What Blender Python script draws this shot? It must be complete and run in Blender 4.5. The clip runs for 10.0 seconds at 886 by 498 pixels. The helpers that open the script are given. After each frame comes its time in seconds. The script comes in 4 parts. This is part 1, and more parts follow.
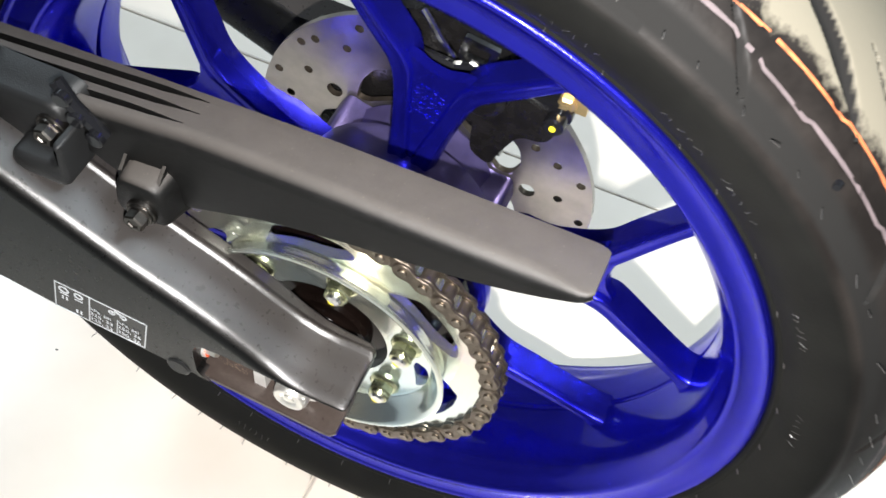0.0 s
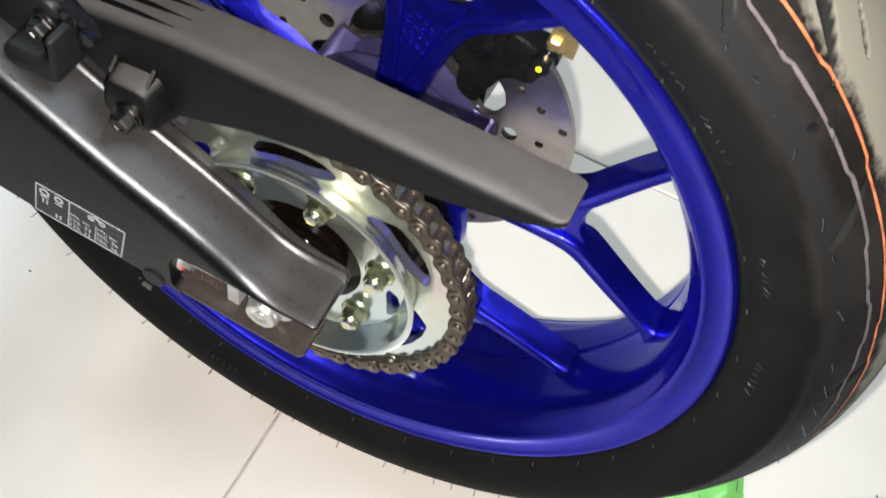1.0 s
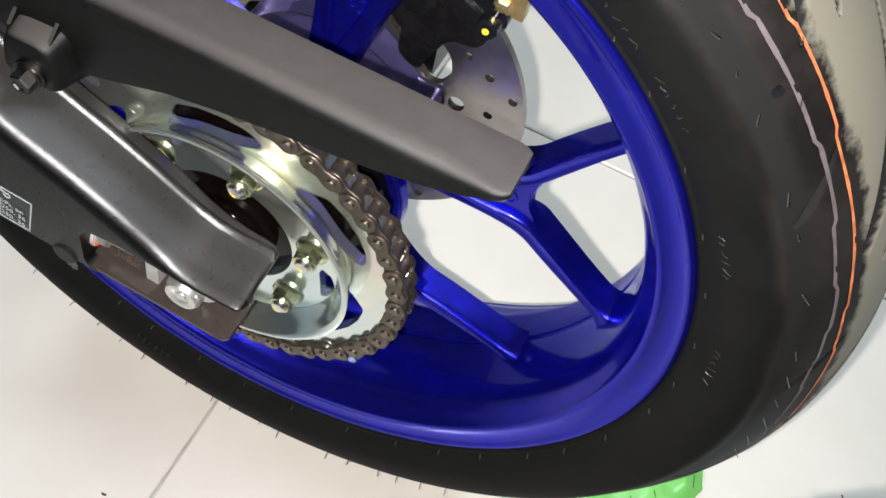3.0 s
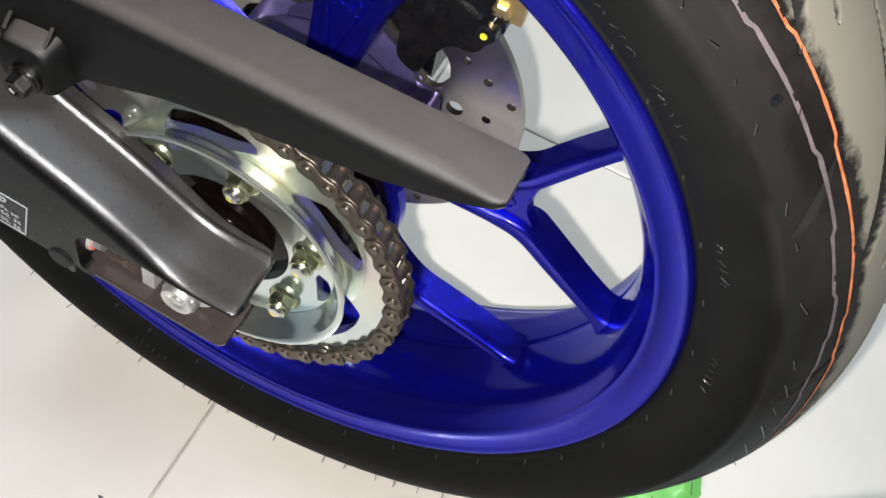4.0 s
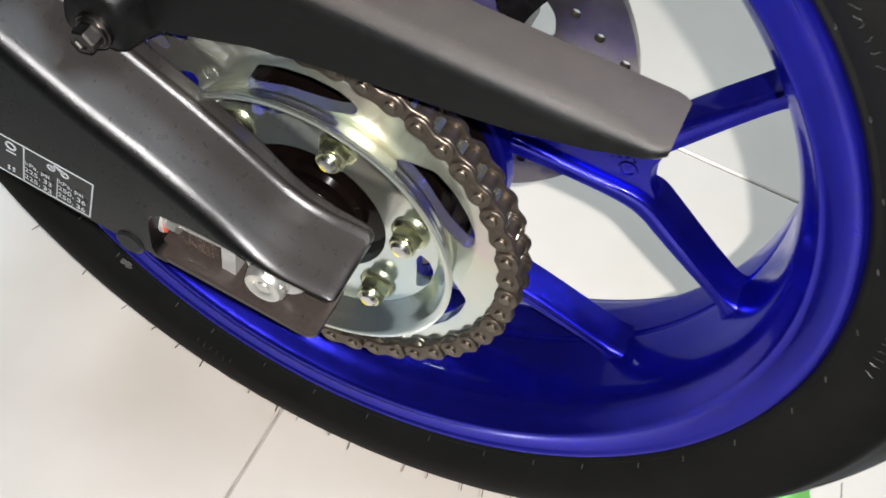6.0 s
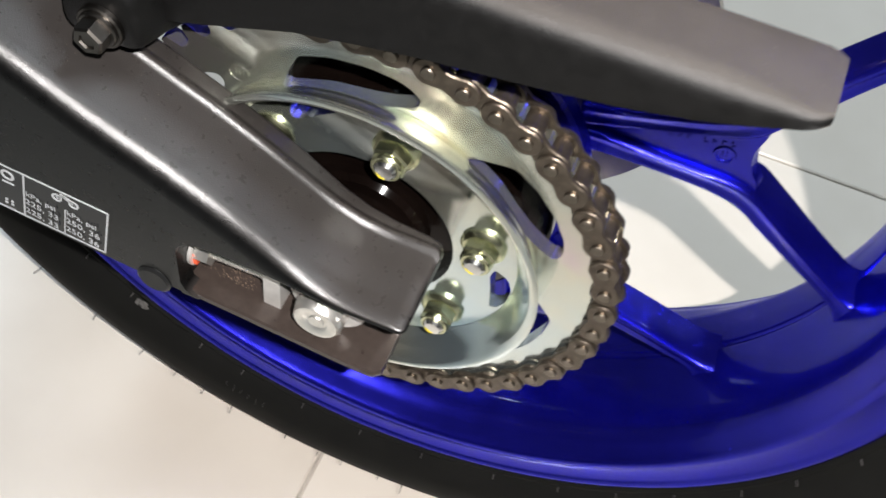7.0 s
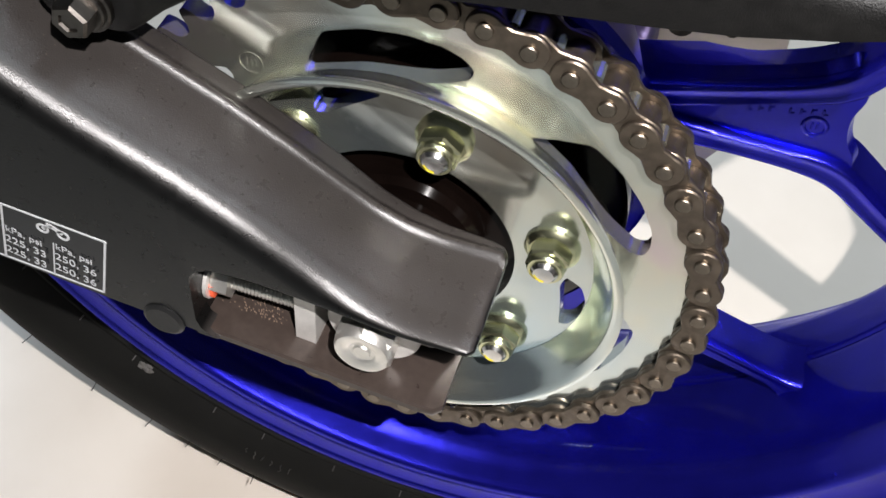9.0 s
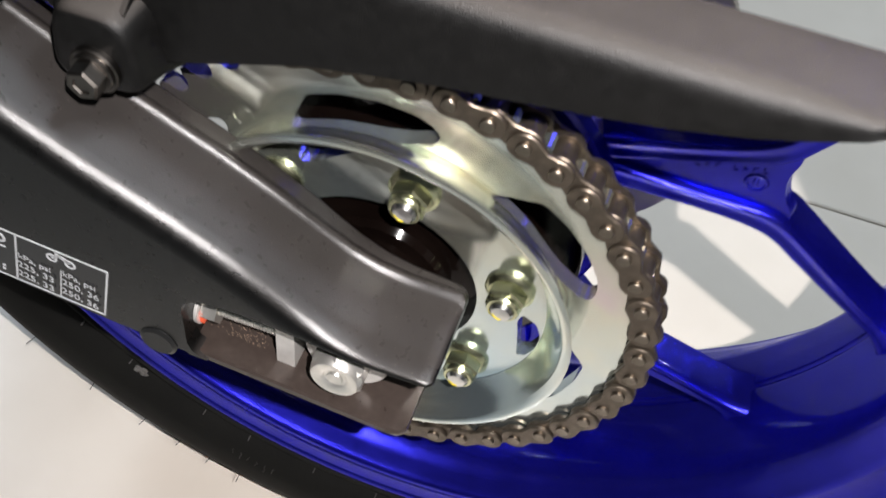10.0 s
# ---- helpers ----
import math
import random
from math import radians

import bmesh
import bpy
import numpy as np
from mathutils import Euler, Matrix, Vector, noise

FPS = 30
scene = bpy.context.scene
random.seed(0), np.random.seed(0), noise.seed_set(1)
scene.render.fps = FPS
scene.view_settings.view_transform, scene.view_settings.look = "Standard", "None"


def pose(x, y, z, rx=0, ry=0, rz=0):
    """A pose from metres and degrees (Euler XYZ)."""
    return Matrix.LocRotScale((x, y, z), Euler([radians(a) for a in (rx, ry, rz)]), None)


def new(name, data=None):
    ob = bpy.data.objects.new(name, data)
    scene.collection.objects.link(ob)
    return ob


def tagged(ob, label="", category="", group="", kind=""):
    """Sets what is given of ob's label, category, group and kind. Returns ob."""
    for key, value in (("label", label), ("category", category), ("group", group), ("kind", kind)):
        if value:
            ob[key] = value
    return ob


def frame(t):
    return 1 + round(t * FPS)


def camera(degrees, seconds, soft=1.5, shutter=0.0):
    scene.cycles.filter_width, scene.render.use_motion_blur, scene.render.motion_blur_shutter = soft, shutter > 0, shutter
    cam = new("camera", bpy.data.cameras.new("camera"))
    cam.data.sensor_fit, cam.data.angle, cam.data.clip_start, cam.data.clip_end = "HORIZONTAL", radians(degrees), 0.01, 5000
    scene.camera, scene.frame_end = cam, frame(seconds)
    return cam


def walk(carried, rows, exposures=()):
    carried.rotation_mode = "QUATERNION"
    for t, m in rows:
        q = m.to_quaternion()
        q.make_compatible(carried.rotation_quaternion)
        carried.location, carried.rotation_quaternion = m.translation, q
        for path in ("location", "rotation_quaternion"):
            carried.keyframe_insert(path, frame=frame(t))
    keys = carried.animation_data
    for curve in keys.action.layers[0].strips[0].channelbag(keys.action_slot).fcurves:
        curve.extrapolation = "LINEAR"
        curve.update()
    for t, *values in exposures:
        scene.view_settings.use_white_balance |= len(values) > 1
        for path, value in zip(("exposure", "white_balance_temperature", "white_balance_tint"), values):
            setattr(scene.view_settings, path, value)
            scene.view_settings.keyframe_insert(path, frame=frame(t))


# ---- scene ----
from mathutils.geometry import tessellate_polygon

# camera and its way: seconds, place, turn in degrees
cam = camera(43.57, 10.0, soft=1.6, shutter=0.4)
ROWS = [
    (0.0, 0.1458, -0.3657, 0.8275, 34.962, -4.314, 23.362),
    (0.5, 0.1569, -0.3856, 0.8625, 34.021, -5.751, 24.056),
    (1.0, 0.1571, -0.3906, 0.8195, 33.776, -7.685, 26.061),
    (1.5, 0.1553, -0.3946, 0.7939, 33.031, -8.231, 25.536),
    (2.0, 0.1608, -0.3851, 0.7787, 32.929, -8.498, 24.070),
    (2.5, 0.1659, -0.3719, 0.7826, 33.227, -9.231, 25.151),
    (4.0, 0.1663, -0.3587, 0.7832, 33.033, -9.403, 25.825),
    (4.5, 0.1603, -0.3615, 0.7815, 33.068, -9.530, 26.077),
    (5.0, 0.1609, -0.3599, 0.7788, 33.065, -9.022, 26.310),
    (5.5, 0.1535, -0.3580, 0.7691, 33.209, -8.411, 26.033),
    (5.7, 0.1423, -0.3589, 0.7442, 33.594, -8.072, 25.613),
    (6.8, 0.1006, -0.3290, 0.6707, 34.354, -7.198, 23.909),
    (7.0, 0.0906, -0.3277, 0.6506, 35.251, -5.868, 21.888),
    (7.5, 0.0716, -0.3195, 0.6131, 37.372, -3.037, 18.303),
    (8.0, 0.0643, -0.3166, 0.5943, 38.753, -2.691, 18.058),
    (8.5, 0.0667, -0.3102, 0.5891, 38.949, -3.229, 18.155),
    (9.0, 0.0668, -0.3128, 0.5862, 39.127, -3.614, 17.953),
    (9.5, 0.0703, -0.3097, 0.5827, 38.831, -3.907, 18.178),
    (10.0, 0.0774, -0.3202, 0.6265, 38.441, -4.821, 19.476),
]
EXPOSURES = [(0.0, 0.25, 6200, 10), (0.5, -0.12, 6200, 10), (1.5, -0.34, 6150, 10), (5.5, -0.44, 6100, 11), (7.0, -0.28, 6300, 12), (9.5, -0.28, 6300, 14), (10.0, -0.36, 6300, 14)]
walk(cam, [(t, pose(x, y, z, rx, ry, rz)) for t, x, y, z, rx, ry, rz in ROWS], EXPOSURES)

# light: showroom ceiling panels and the small white lamp beside the lens
world = bpy.data.worlds.new("showroom_air")
scene.world = world
world.use_nodes = True
world.node_tree.nodes["Background"].inputs[0].default_value = (0.8, 0.86, 1.0, 1)
world.node_tree.nodes["Background"].inputs[1].default_value = 0.05


def lamp(name, kind, m, energy, colour, size=0.1, size_y=None):
    data = bpy.data.lights.new(name, kind)
    data.energy, data.color = energy, colour
    if kind == "AREA":
        data.size = size
        if size_y:
            data.shape, data.size_y = "RECTANGLE", size_y
    else:
        data.shadow_soft_size = size
    ob = new(name, data)
    ob.matrix_world = m
    return ob


torch = lamp("torch_light", "SPOT", pose(0.1552, -0.3755, 0.7710, 33.1, -9.2, 25.8), 48.0, (1.0, 0.96, 0.90), 0.004)
torch.data.spot_size, torch.data.spot_blend = radians(86), 1.0
for px, py, power, wide in ((-2.25, 0.95, 56, 0.5), (2.00, 0.70, 76, 0.12), (0.95, 0.30, 26, 0.12), (-0.50, -0.55, 7, 0.12)):
    lamp("ceiling_lamp", "AREA", pose(px, py, 2.86), power, (0.84, 0.955, 1.0), wide, 1.2)

# ---------------------------------------------------------------- materials
def material(name, colour, rough=0.5, metal=0.0, vary=0.12, scale=30.0, bump=0.0, bump_scale=200.0, coat=0.0, tint=None, spec=0.5):
    m = bpy.data.materials.new(name)
    m.use_nodes = True
    nt = m.node_tree
    b = nt.nodes["Principled BSDF"]
    b.inputs["Metallic"].default_value = metal
    b.inputs["Specular IOR Level"].default_value = spec
    b.inputs["Coat Weight"].default_value = coat
    b.inputs["Coat Roughness"].default_value = 0.06
    tc = nt.nodes.new("ShaderNodeTexCoord")
    n = nt.nodes.new("ShaderNodeTexNoise")
    n.inputs["Scale"].default_value, n.inputs["Detail"].default_value = scale, 6
    nt.links.new(tc.outputs["Object"], n.inputs["Vector"])
    r = nt.nodes.new("ShaderNodeValToRGB")
    dark = tint or [c * (1 - vary) for c in colour]
    light = [min(1, c * (1 + vary)) for c in colour]
    r.color_ramp.elements[0].position, r.color_ramp.elements[1].position = 0.3, 0.7
    r.color_ramp.elements[0].color, r.color_ramp.elements[1].color = (*dark, 1), (*light, 1)
    nt.links.new(n.outputs["Fac"], r.inputs[0])
    nt.links.new(r.outputs[0], b.inputs["Base Color"])
    n2 = nt.nodes.new("ShaderNodeTexNoise")
    n2.inputs["Scale"].default_value, n2.inputs["Detail"].default_value = bump_scale, 5
    nt.links.new(tc.outputs["Object"], n2.inputs["Vector"])
    mr = nt.nodes.new("ShaderNodeMapRange")
    mr.inputs["To Min"].default_value, mr.inputs["To Max"].default_value = rough * 0.8, min(1, rough * 1.2)
    nt.links.new(n.outputs["Fac"], mr.inputs["Value"])
    nt.links.new(mr.outputs[0], b.inputs["Roughness"])
    if bump:
        bp = nt.nodes.new("ShaderNodeBump")
        bp.inputs["Strength"].default_value, bp.inputs["Distance"].default_value = bump, 0.001
        nt.links.new(n2.outputs["Fac"], bp.inputs["Height"])
        nt.links.new(bp.outputs[0], b.inputs["Normal"])
    return m


BLUE = material("blue_paint", (0.018, 0.017, 0.41), 0.25, 0.9, 0.10, 60, 0.16, 1700, coat=0.50)
BLUE.node_tree.nodes["Principled BSDF"].inputs["Specular Tint"].default_value = (0.35, 0.35, 0.95, 1)
LILAC = material("lilac_cast_alloy", (0.12, 0.10, 0.25), 0.36, 0.75, 0.15, 80, 0.15, 900)
ZINC = material("zinc_plate", (0.80, 0.82, 0.74), 0.155, 0.96, 0.06, 16, 0.0, 300, tint=(0.66, 0.72, 0.70))
ramp = next(n for n in ZINC.node_tree.nodes if n.type == "VALTORGB").color_ramp
ramp.elements[0].color, ramp.elements[1].color = (0.60, 0.73, 0.80, 1), (0.84, 0.70, 0.76, 1)
for at, colour in ((0.43, (0.72, 0.80, 0.79, 1)), (0.52, (0.80, 0.84, 0.76, 1)), (0.60, (0.84, 0.83, 0.71, 1))):
    ramp.elements.new(at).color = colour
NUTZ = material("yellow_zinc", (0.76, 0.77, 0.50), 0.24, 1.0, 0.12, 60, 0.05, 700)
CHAIN = material("chain_steel", (0.122, 0.099, 0.077), 0.40, 0.9, 0.25, 220, 0.10, 900)
PIN = material("pin_steel", (0.21, 0.180, 0.145), 0.36, 1.0, 0.2, 300)
CHANNEL = material("dusty_black_paint", (0.035, 0.026, 0.022), 0.30, 0.2, 0.15, 420, 0.03, 1200)
PLASTIC = material("dark_grey_plastic", (0.0085, 0.0086, 0.0088), 0.44, 0.0, 0.12, 40, 0.2, 1500, spec=0.28)
GLOSSBLACK = material("gloss_black", (0.006, 0.006, 0.007), 0.12, 0.0, 0.2, 50)
CASTBLACK = material("cast_black", (0.0055, 0.0050, 0.0050), 0.27, 0.1, 0.3, 120, 0.3, 700)
BROWNBLACK = material("brown_black_drum", (0.0026, 0.0016, 0.0013), 0.10, 0.0, 0.3, 60, spec=0.14)
SILVER = material("bright_zinc", (0.80, 0.80, 0.78), 0.20, 1.0, 0.1, 200, 0.05, 800)
ALLOY = material("cast_alloy", (0.68, 0.66, 0.63), 0.40, 0.60, 0.1, 150, 0.15, 900)
PLATED = material("plated_steel", (0.78, 0.76, 0.71), 0.30, 0.90, 0.1, 200, 0.08, 900)
DISC = material("brake_disc_steel", (0.50, 0.47, 0.43), 0.36, 1.0, 0.12, 90, 0.06, 900)
GOLD = material("gold_bracket", (0.62, 0.46, 0.22), 0.35, 0.9, 0.15, 150)
YELLOW = material("yellow_paint_mark", (0.85, 0.70, 0.02), 0.5, 0.0, 0.08, 300)
ORANGE = material("orange_tyre_mark", (0.40, 0.115, 0.038), 0.65, 0.0, 0.5, 160)
PURPLE = material("mauve_tyre_mark", (0.088, 0.067, 0.069), 0.65, 0.0, 0.25, 120)
RED = material("red_paint_mark", (0.55, 0.08, 0.03), 0.5, 0.0, 0.2, 300)
WHITE = material("white_print", (0.44, 0.45, 0.46), 0.5, 0.0, 0.05, 300)
WALL = material("grey_wall", (0.045, 0.045, 0.048), 0.7, 0.0, 0.05, 3, 0.1, 60)
CEIL = material("grey_ceiling", (0.07, 0.07, 0.075), 0.8, 0.0, 0.04, 3, 0.1, 60)
TILE = material("cream_tile", (0.67, 0.612, 0.545), 0.22, 0.0, 0.04, 7, 0.01, 40, tint=(0.61, 0.55, 0.48))
GROUT = material("grey_grout", (0.40, 0.365, 0.325), 0.85, 0.0, 0.3, 60, 0.3, 300)
BAG = material("green_film", (0.17, 0.46, 0.10), 0.30, 0.0, 0.25, 18, 0.05, 60)
PAPER = material("clear_beige_film", (0.56, 0.52, 0.36), 0.35, 0.0, 0.12, 30, 0.1, 80)
INK = material("black_ink", (0.008, 0.008, 0.010), 0.5, 0.0, 0.2, 100)
HAIR = material("rubber_nub", (0.035, 0.032, 0.030), 0.6, 0.0, 0.3, 200)


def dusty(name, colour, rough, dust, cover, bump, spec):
    """Black finish with fine brown dust and specks; upward faces are coloured paler."""
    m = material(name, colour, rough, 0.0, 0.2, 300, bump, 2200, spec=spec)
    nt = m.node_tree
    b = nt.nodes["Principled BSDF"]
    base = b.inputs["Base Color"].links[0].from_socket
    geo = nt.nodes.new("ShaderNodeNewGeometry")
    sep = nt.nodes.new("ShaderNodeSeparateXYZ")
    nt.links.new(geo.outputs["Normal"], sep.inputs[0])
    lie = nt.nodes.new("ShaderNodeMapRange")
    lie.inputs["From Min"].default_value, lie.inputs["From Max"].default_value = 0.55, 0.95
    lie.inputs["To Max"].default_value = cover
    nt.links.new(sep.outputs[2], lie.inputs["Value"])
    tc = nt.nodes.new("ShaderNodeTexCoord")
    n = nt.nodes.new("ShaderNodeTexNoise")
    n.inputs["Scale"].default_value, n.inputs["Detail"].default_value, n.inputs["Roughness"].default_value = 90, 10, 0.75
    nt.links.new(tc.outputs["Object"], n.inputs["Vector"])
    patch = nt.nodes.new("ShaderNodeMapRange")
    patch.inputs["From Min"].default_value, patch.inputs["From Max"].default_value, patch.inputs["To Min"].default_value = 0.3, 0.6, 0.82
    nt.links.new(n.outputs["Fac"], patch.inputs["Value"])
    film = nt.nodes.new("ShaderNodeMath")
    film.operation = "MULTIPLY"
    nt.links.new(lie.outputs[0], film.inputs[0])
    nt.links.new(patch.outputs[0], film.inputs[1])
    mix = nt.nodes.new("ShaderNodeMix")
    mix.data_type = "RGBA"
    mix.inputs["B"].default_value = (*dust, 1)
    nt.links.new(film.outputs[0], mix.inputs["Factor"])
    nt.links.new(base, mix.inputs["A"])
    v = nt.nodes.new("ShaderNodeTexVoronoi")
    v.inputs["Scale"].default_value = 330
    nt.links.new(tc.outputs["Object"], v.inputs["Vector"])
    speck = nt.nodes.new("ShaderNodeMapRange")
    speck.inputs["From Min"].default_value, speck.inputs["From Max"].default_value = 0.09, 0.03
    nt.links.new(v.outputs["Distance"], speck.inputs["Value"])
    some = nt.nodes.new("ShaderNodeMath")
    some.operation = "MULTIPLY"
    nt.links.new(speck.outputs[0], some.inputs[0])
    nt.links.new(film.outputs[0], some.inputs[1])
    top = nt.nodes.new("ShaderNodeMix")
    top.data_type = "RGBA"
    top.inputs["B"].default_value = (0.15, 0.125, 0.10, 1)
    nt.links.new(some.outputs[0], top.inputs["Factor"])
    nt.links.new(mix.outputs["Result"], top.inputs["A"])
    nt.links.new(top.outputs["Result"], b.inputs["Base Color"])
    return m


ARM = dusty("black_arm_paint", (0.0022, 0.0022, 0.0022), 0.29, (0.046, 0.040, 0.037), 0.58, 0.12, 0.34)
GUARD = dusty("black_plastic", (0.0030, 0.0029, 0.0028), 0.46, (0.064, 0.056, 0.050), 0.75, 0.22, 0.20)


def rubber():
    """Black tyre rubber: a cleaner sidewall, cream dust on the crown, scuffs."""
    m = material("tyre_rubber", (0.0036, 0.0036, 0.0031), 0.58, 0.0, 0.3, 40, 0.10, 500, spec=0.15)
    nt = m.node_tree
    b = nt.nodes["Principled BSDF"]
    base = b.inputs["Base Color"].links[0].from_socket
    tc = nt.nodes.new("ShaderNodeTexCoord")
    sep = nt.nodes.new("ShaderNodeSeparateXYZ")
    nt.links.new(tc.outputs["Object"], sep.inputs[0])
    ab = nt.nodes.new("ShaderNodeMath")
    ab.operation = "ABSOLUTE"
    nt.links.new(sep.outputs[1], ab.inputs[0])
    n = nt.nodes.new("ShaderNodeTexNoise")
    n.inputs["Scale"].default_value, n.inputs["Detail"].default_value, n.inputs["Roughness"].default_value = 55, 9, 0.7
    nt.links.new(tc.outputs["Object"], n.inputs["Vector"])
    ma = nt.nodes.new("ShaderNodeMath")
    ma.operation = "MULTIPLY_ADD"
    ma.inputs[1].default_value, ma.inputs[2].default_value = 0.022, -0.011
    nt.links.new(n.outputs["Fac"], ma.inputs[0])
    ad = nt.nodes.new("ShaderNodeMath")
    ad.operation = "ADD"
    nt.links.new(ab.outputs[0], ad.inputs[0])
    nt.links.new(ma.outputs[0], ad.inputs[1])
    mr = nt.nodes.new("ShaderNodeMapRange")
    mr.inputs["From Min"].default_value, mr.inputs["From Max"].default_value = 0.0415, 0.0375
    nt.links.new(ad.outputs[0], mr.inputs["Value"])
    mix = nt.nodes.new("ShaderNodeMix")
    mix.data_type = "RGBA"
    mix.inputs["B"].default_value = (0.155, 0.138, 0.105, 1)
    nt.links.new(mr.outputs[0], mix.inputs["Factor"])
    ln = nt.nodes.new("ShaderNodeVectorMath")
    ln.operation = "LENGTH"
    flat = nt.nodes.new("ShaderNodeVectorMath")
    flat.operation = "MULTIPLY"
    flat.inputs[1].default_value = (1, 0, 1)
    nt.links.new(tc.outputs["Object"], flat.inputs[0])
    nt.links.new(flat.outputs[0], ln.inputs[0])
    tread = nt.nodes.new("ShaderNodeMapRange")
    tread.inputs["From Min"].default_value, tread.inputs["From Max"].default_value = 0.2665, 0.2715
    nt.links.new(ln.outputs["Value"], tread.inputs["Value"])
    grime = nt.nodes.new("ShaderNodeMix")
    grime.data_type = "RGBA"
    grime.inputs["B"].default_value = (0.0165, 0.0138, 0.0128, 1)
    smear = nt.nodes.new("ShaderNodeTexNoise")
    smear.inputs["Scale"].default_value, smear.inputs["Detail"].default_value, smear.inputs["Roughness"].default_value = 14, 8, 0.65
    nt.links.new(tc.outputs["Object"], smear.inputs["Vector"])
    tone = nt.nodes.new("ShaderNodeValToRGB")
    tone.color_ramp.elements[0].position, tone.color_ramp.elements[1].position = 0.40, 0.66
    tone.color_ramp.elements[0].color, tone.color_ramp.elements[1].color = (0.0062, 0.0050, 0.0044, 1), (0.021, 0.0175, 0.0155, 1)
    nt.links.new(smear.outputs["Fac"], tone.inputs[0])
    nt.links.new(tone.outputs[0], grime.inputs["B"])
    nt.links.new(tread.outputs[0], grime.inputs["Factor"])
    nt.links.new(base, grime.inputs["A"])
    nt.links.new(grime.outputs["Result"], mix.inputs["A"])
    gloss = nt.nodes.new("ShaderNodeMapRange")
    gloss.inputs["To Min"].default_value, gloss.inputs["To Max"].default_value = 0.68, 0.50
    nt.links.new(tread.outputs[0], gloss.inputs["Value"])
    nt.links.new(gloss.outputs[0], b.inputs["Roughness"])
    # depth mask: grooves get a darker, rougher rubber over tread tone and dust
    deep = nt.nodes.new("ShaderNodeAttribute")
    deep.attribute_name = "groove_tone"
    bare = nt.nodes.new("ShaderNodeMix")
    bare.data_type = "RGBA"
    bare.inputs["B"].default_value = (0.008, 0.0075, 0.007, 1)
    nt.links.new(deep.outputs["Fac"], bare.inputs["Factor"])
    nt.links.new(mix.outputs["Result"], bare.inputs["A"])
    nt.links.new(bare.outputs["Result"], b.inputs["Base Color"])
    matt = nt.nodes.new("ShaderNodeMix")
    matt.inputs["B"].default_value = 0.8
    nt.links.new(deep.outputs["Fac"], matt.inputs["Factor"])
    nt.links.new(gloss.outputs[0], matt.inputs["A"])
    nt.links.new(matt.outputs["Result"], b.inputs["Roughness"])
    return m


RUBBER = rubber()
# paler than the tyre: lamp glints on raised lettering are put into this colour
GLINT = material("glint_toned_rubber", (0.024, 0.023, 0.021), 0.34, 0.0, 0.3, 400)
SCUFF = material("pale_scuff", (0.085, 0.080, 0.075), 0.7, 0.0, 0.3, 400)
PALEDUST = material("pale_tread_dust", (0.115, 0.097, 0.080), 0.8, 0.0, 0.35, 120)
RUBBER2 = material("dusty_tyre_rubber", (0.050, 0.040, 0.033), 0.6, 0.0, 0.6, 22, 0.2, 300)

# ---------------------------------------------------------------- helpers
ZA = 0.3085  # height of the rear axle
AT = Matrix.Translation((0, 0, ZA))


def mesh(name, verts, faces, mat, parent=None, label="", smooth=30, at=AT):
    me = bpy.data.meshes.new(name)
    me.from_pydata([tuple(v) for v in verts], [], [tuple(f) for f in faces])
    me.validate()
    bm = bmesh.new()
    bm.from_mesh(me)
    bmesh.ops.remove_doubles(bm, verts=bm.verts, dist=1e-6)
    bmesh.ops.recalc_face_normals(bm, faces=bm.faces)
    return part(name, bm, mat, parent, label, smooth, at)


def part(name, bm, mat, parent=None, label="", smooth=30, at=AT):
    """A bmesh as one mesh object, under a thing or a part."""
    me = bpy.data.meshes.new(name)
    bm.to_mesh(me)
    bm.free()
    me.materials.append(mat)
    if smooth:
        me.shade_smooth()
        me.set_sharp_from_angle(angle=radians(smooth))
    return share(name, me, parent, label, at)


def share(name, me, parent=None, label="", at=AT):
    ob = new(name, me)
    if parent is not None:
        ob.parent = parent
        ob.matrix_parent_inverse = WORLD[parent].inverted()
    ob.matrix_basis = at
    WORLD[ob] = at.copy()
    if label:
        ob["label"] = label
    return ob


WORLD = {}


def empty(name, m=Matrix()):
    ob = new(name)
    ob.empty_display_size = 0.05
    ob.matrix_basis = m
    WORLD[ob] = m.copy()
    return ob


def lathe(profile, seg=128, a0=0.0, a1=360.0, closed=False):
    """Turns (y, r) rows about the wheel's axis."""
    n, full = len(profile), abs(a1 - a0) >= 359.9
    cols = seg if full else seg + 1
    verts, faces = [], []
    for i in range(cols):
        a = radians(a0 + (a1 - a0) * i / seg)
        verts += [(r * math.cos(a), y, r * math.sin(a)) for y, r in profile]
    for i in range(seg):
        p, q = i * n, (i + 1) % cols * n
        for j in range(n if closed else n - 1):
            k = (j + 1) % n
            faces.append((p + j, p + k, q + k, q + j))
    return verts, faces


def plate(outer, holes, y0, y1):
    """A flat plate between y0 and y1 with the outline and holes given in (x, z)."""
    loops = [outer, *holes]
    flat = [p for loop in loops for p in loop]
    n = len(flat)
    tris = tessellate_polygon([[Vector((x, z, 0)) for x, z in loop] for loop in loops])
    verts = [(x, y0, z) for x, z in flat] + [(x, y1, z) for x, z in flat]
    faces = [tuple(t) for t in tris] + [tuple(i + n for i in reversed(t)) for t in tris]
    s = 0
    for loop in loops:
        m = len(loop)
        faces += [(s + i, s + (i + 1) % m, s + (i + 1) % m + n, s + i + n) for i in range(m)]
        s += m
    return verts, faces


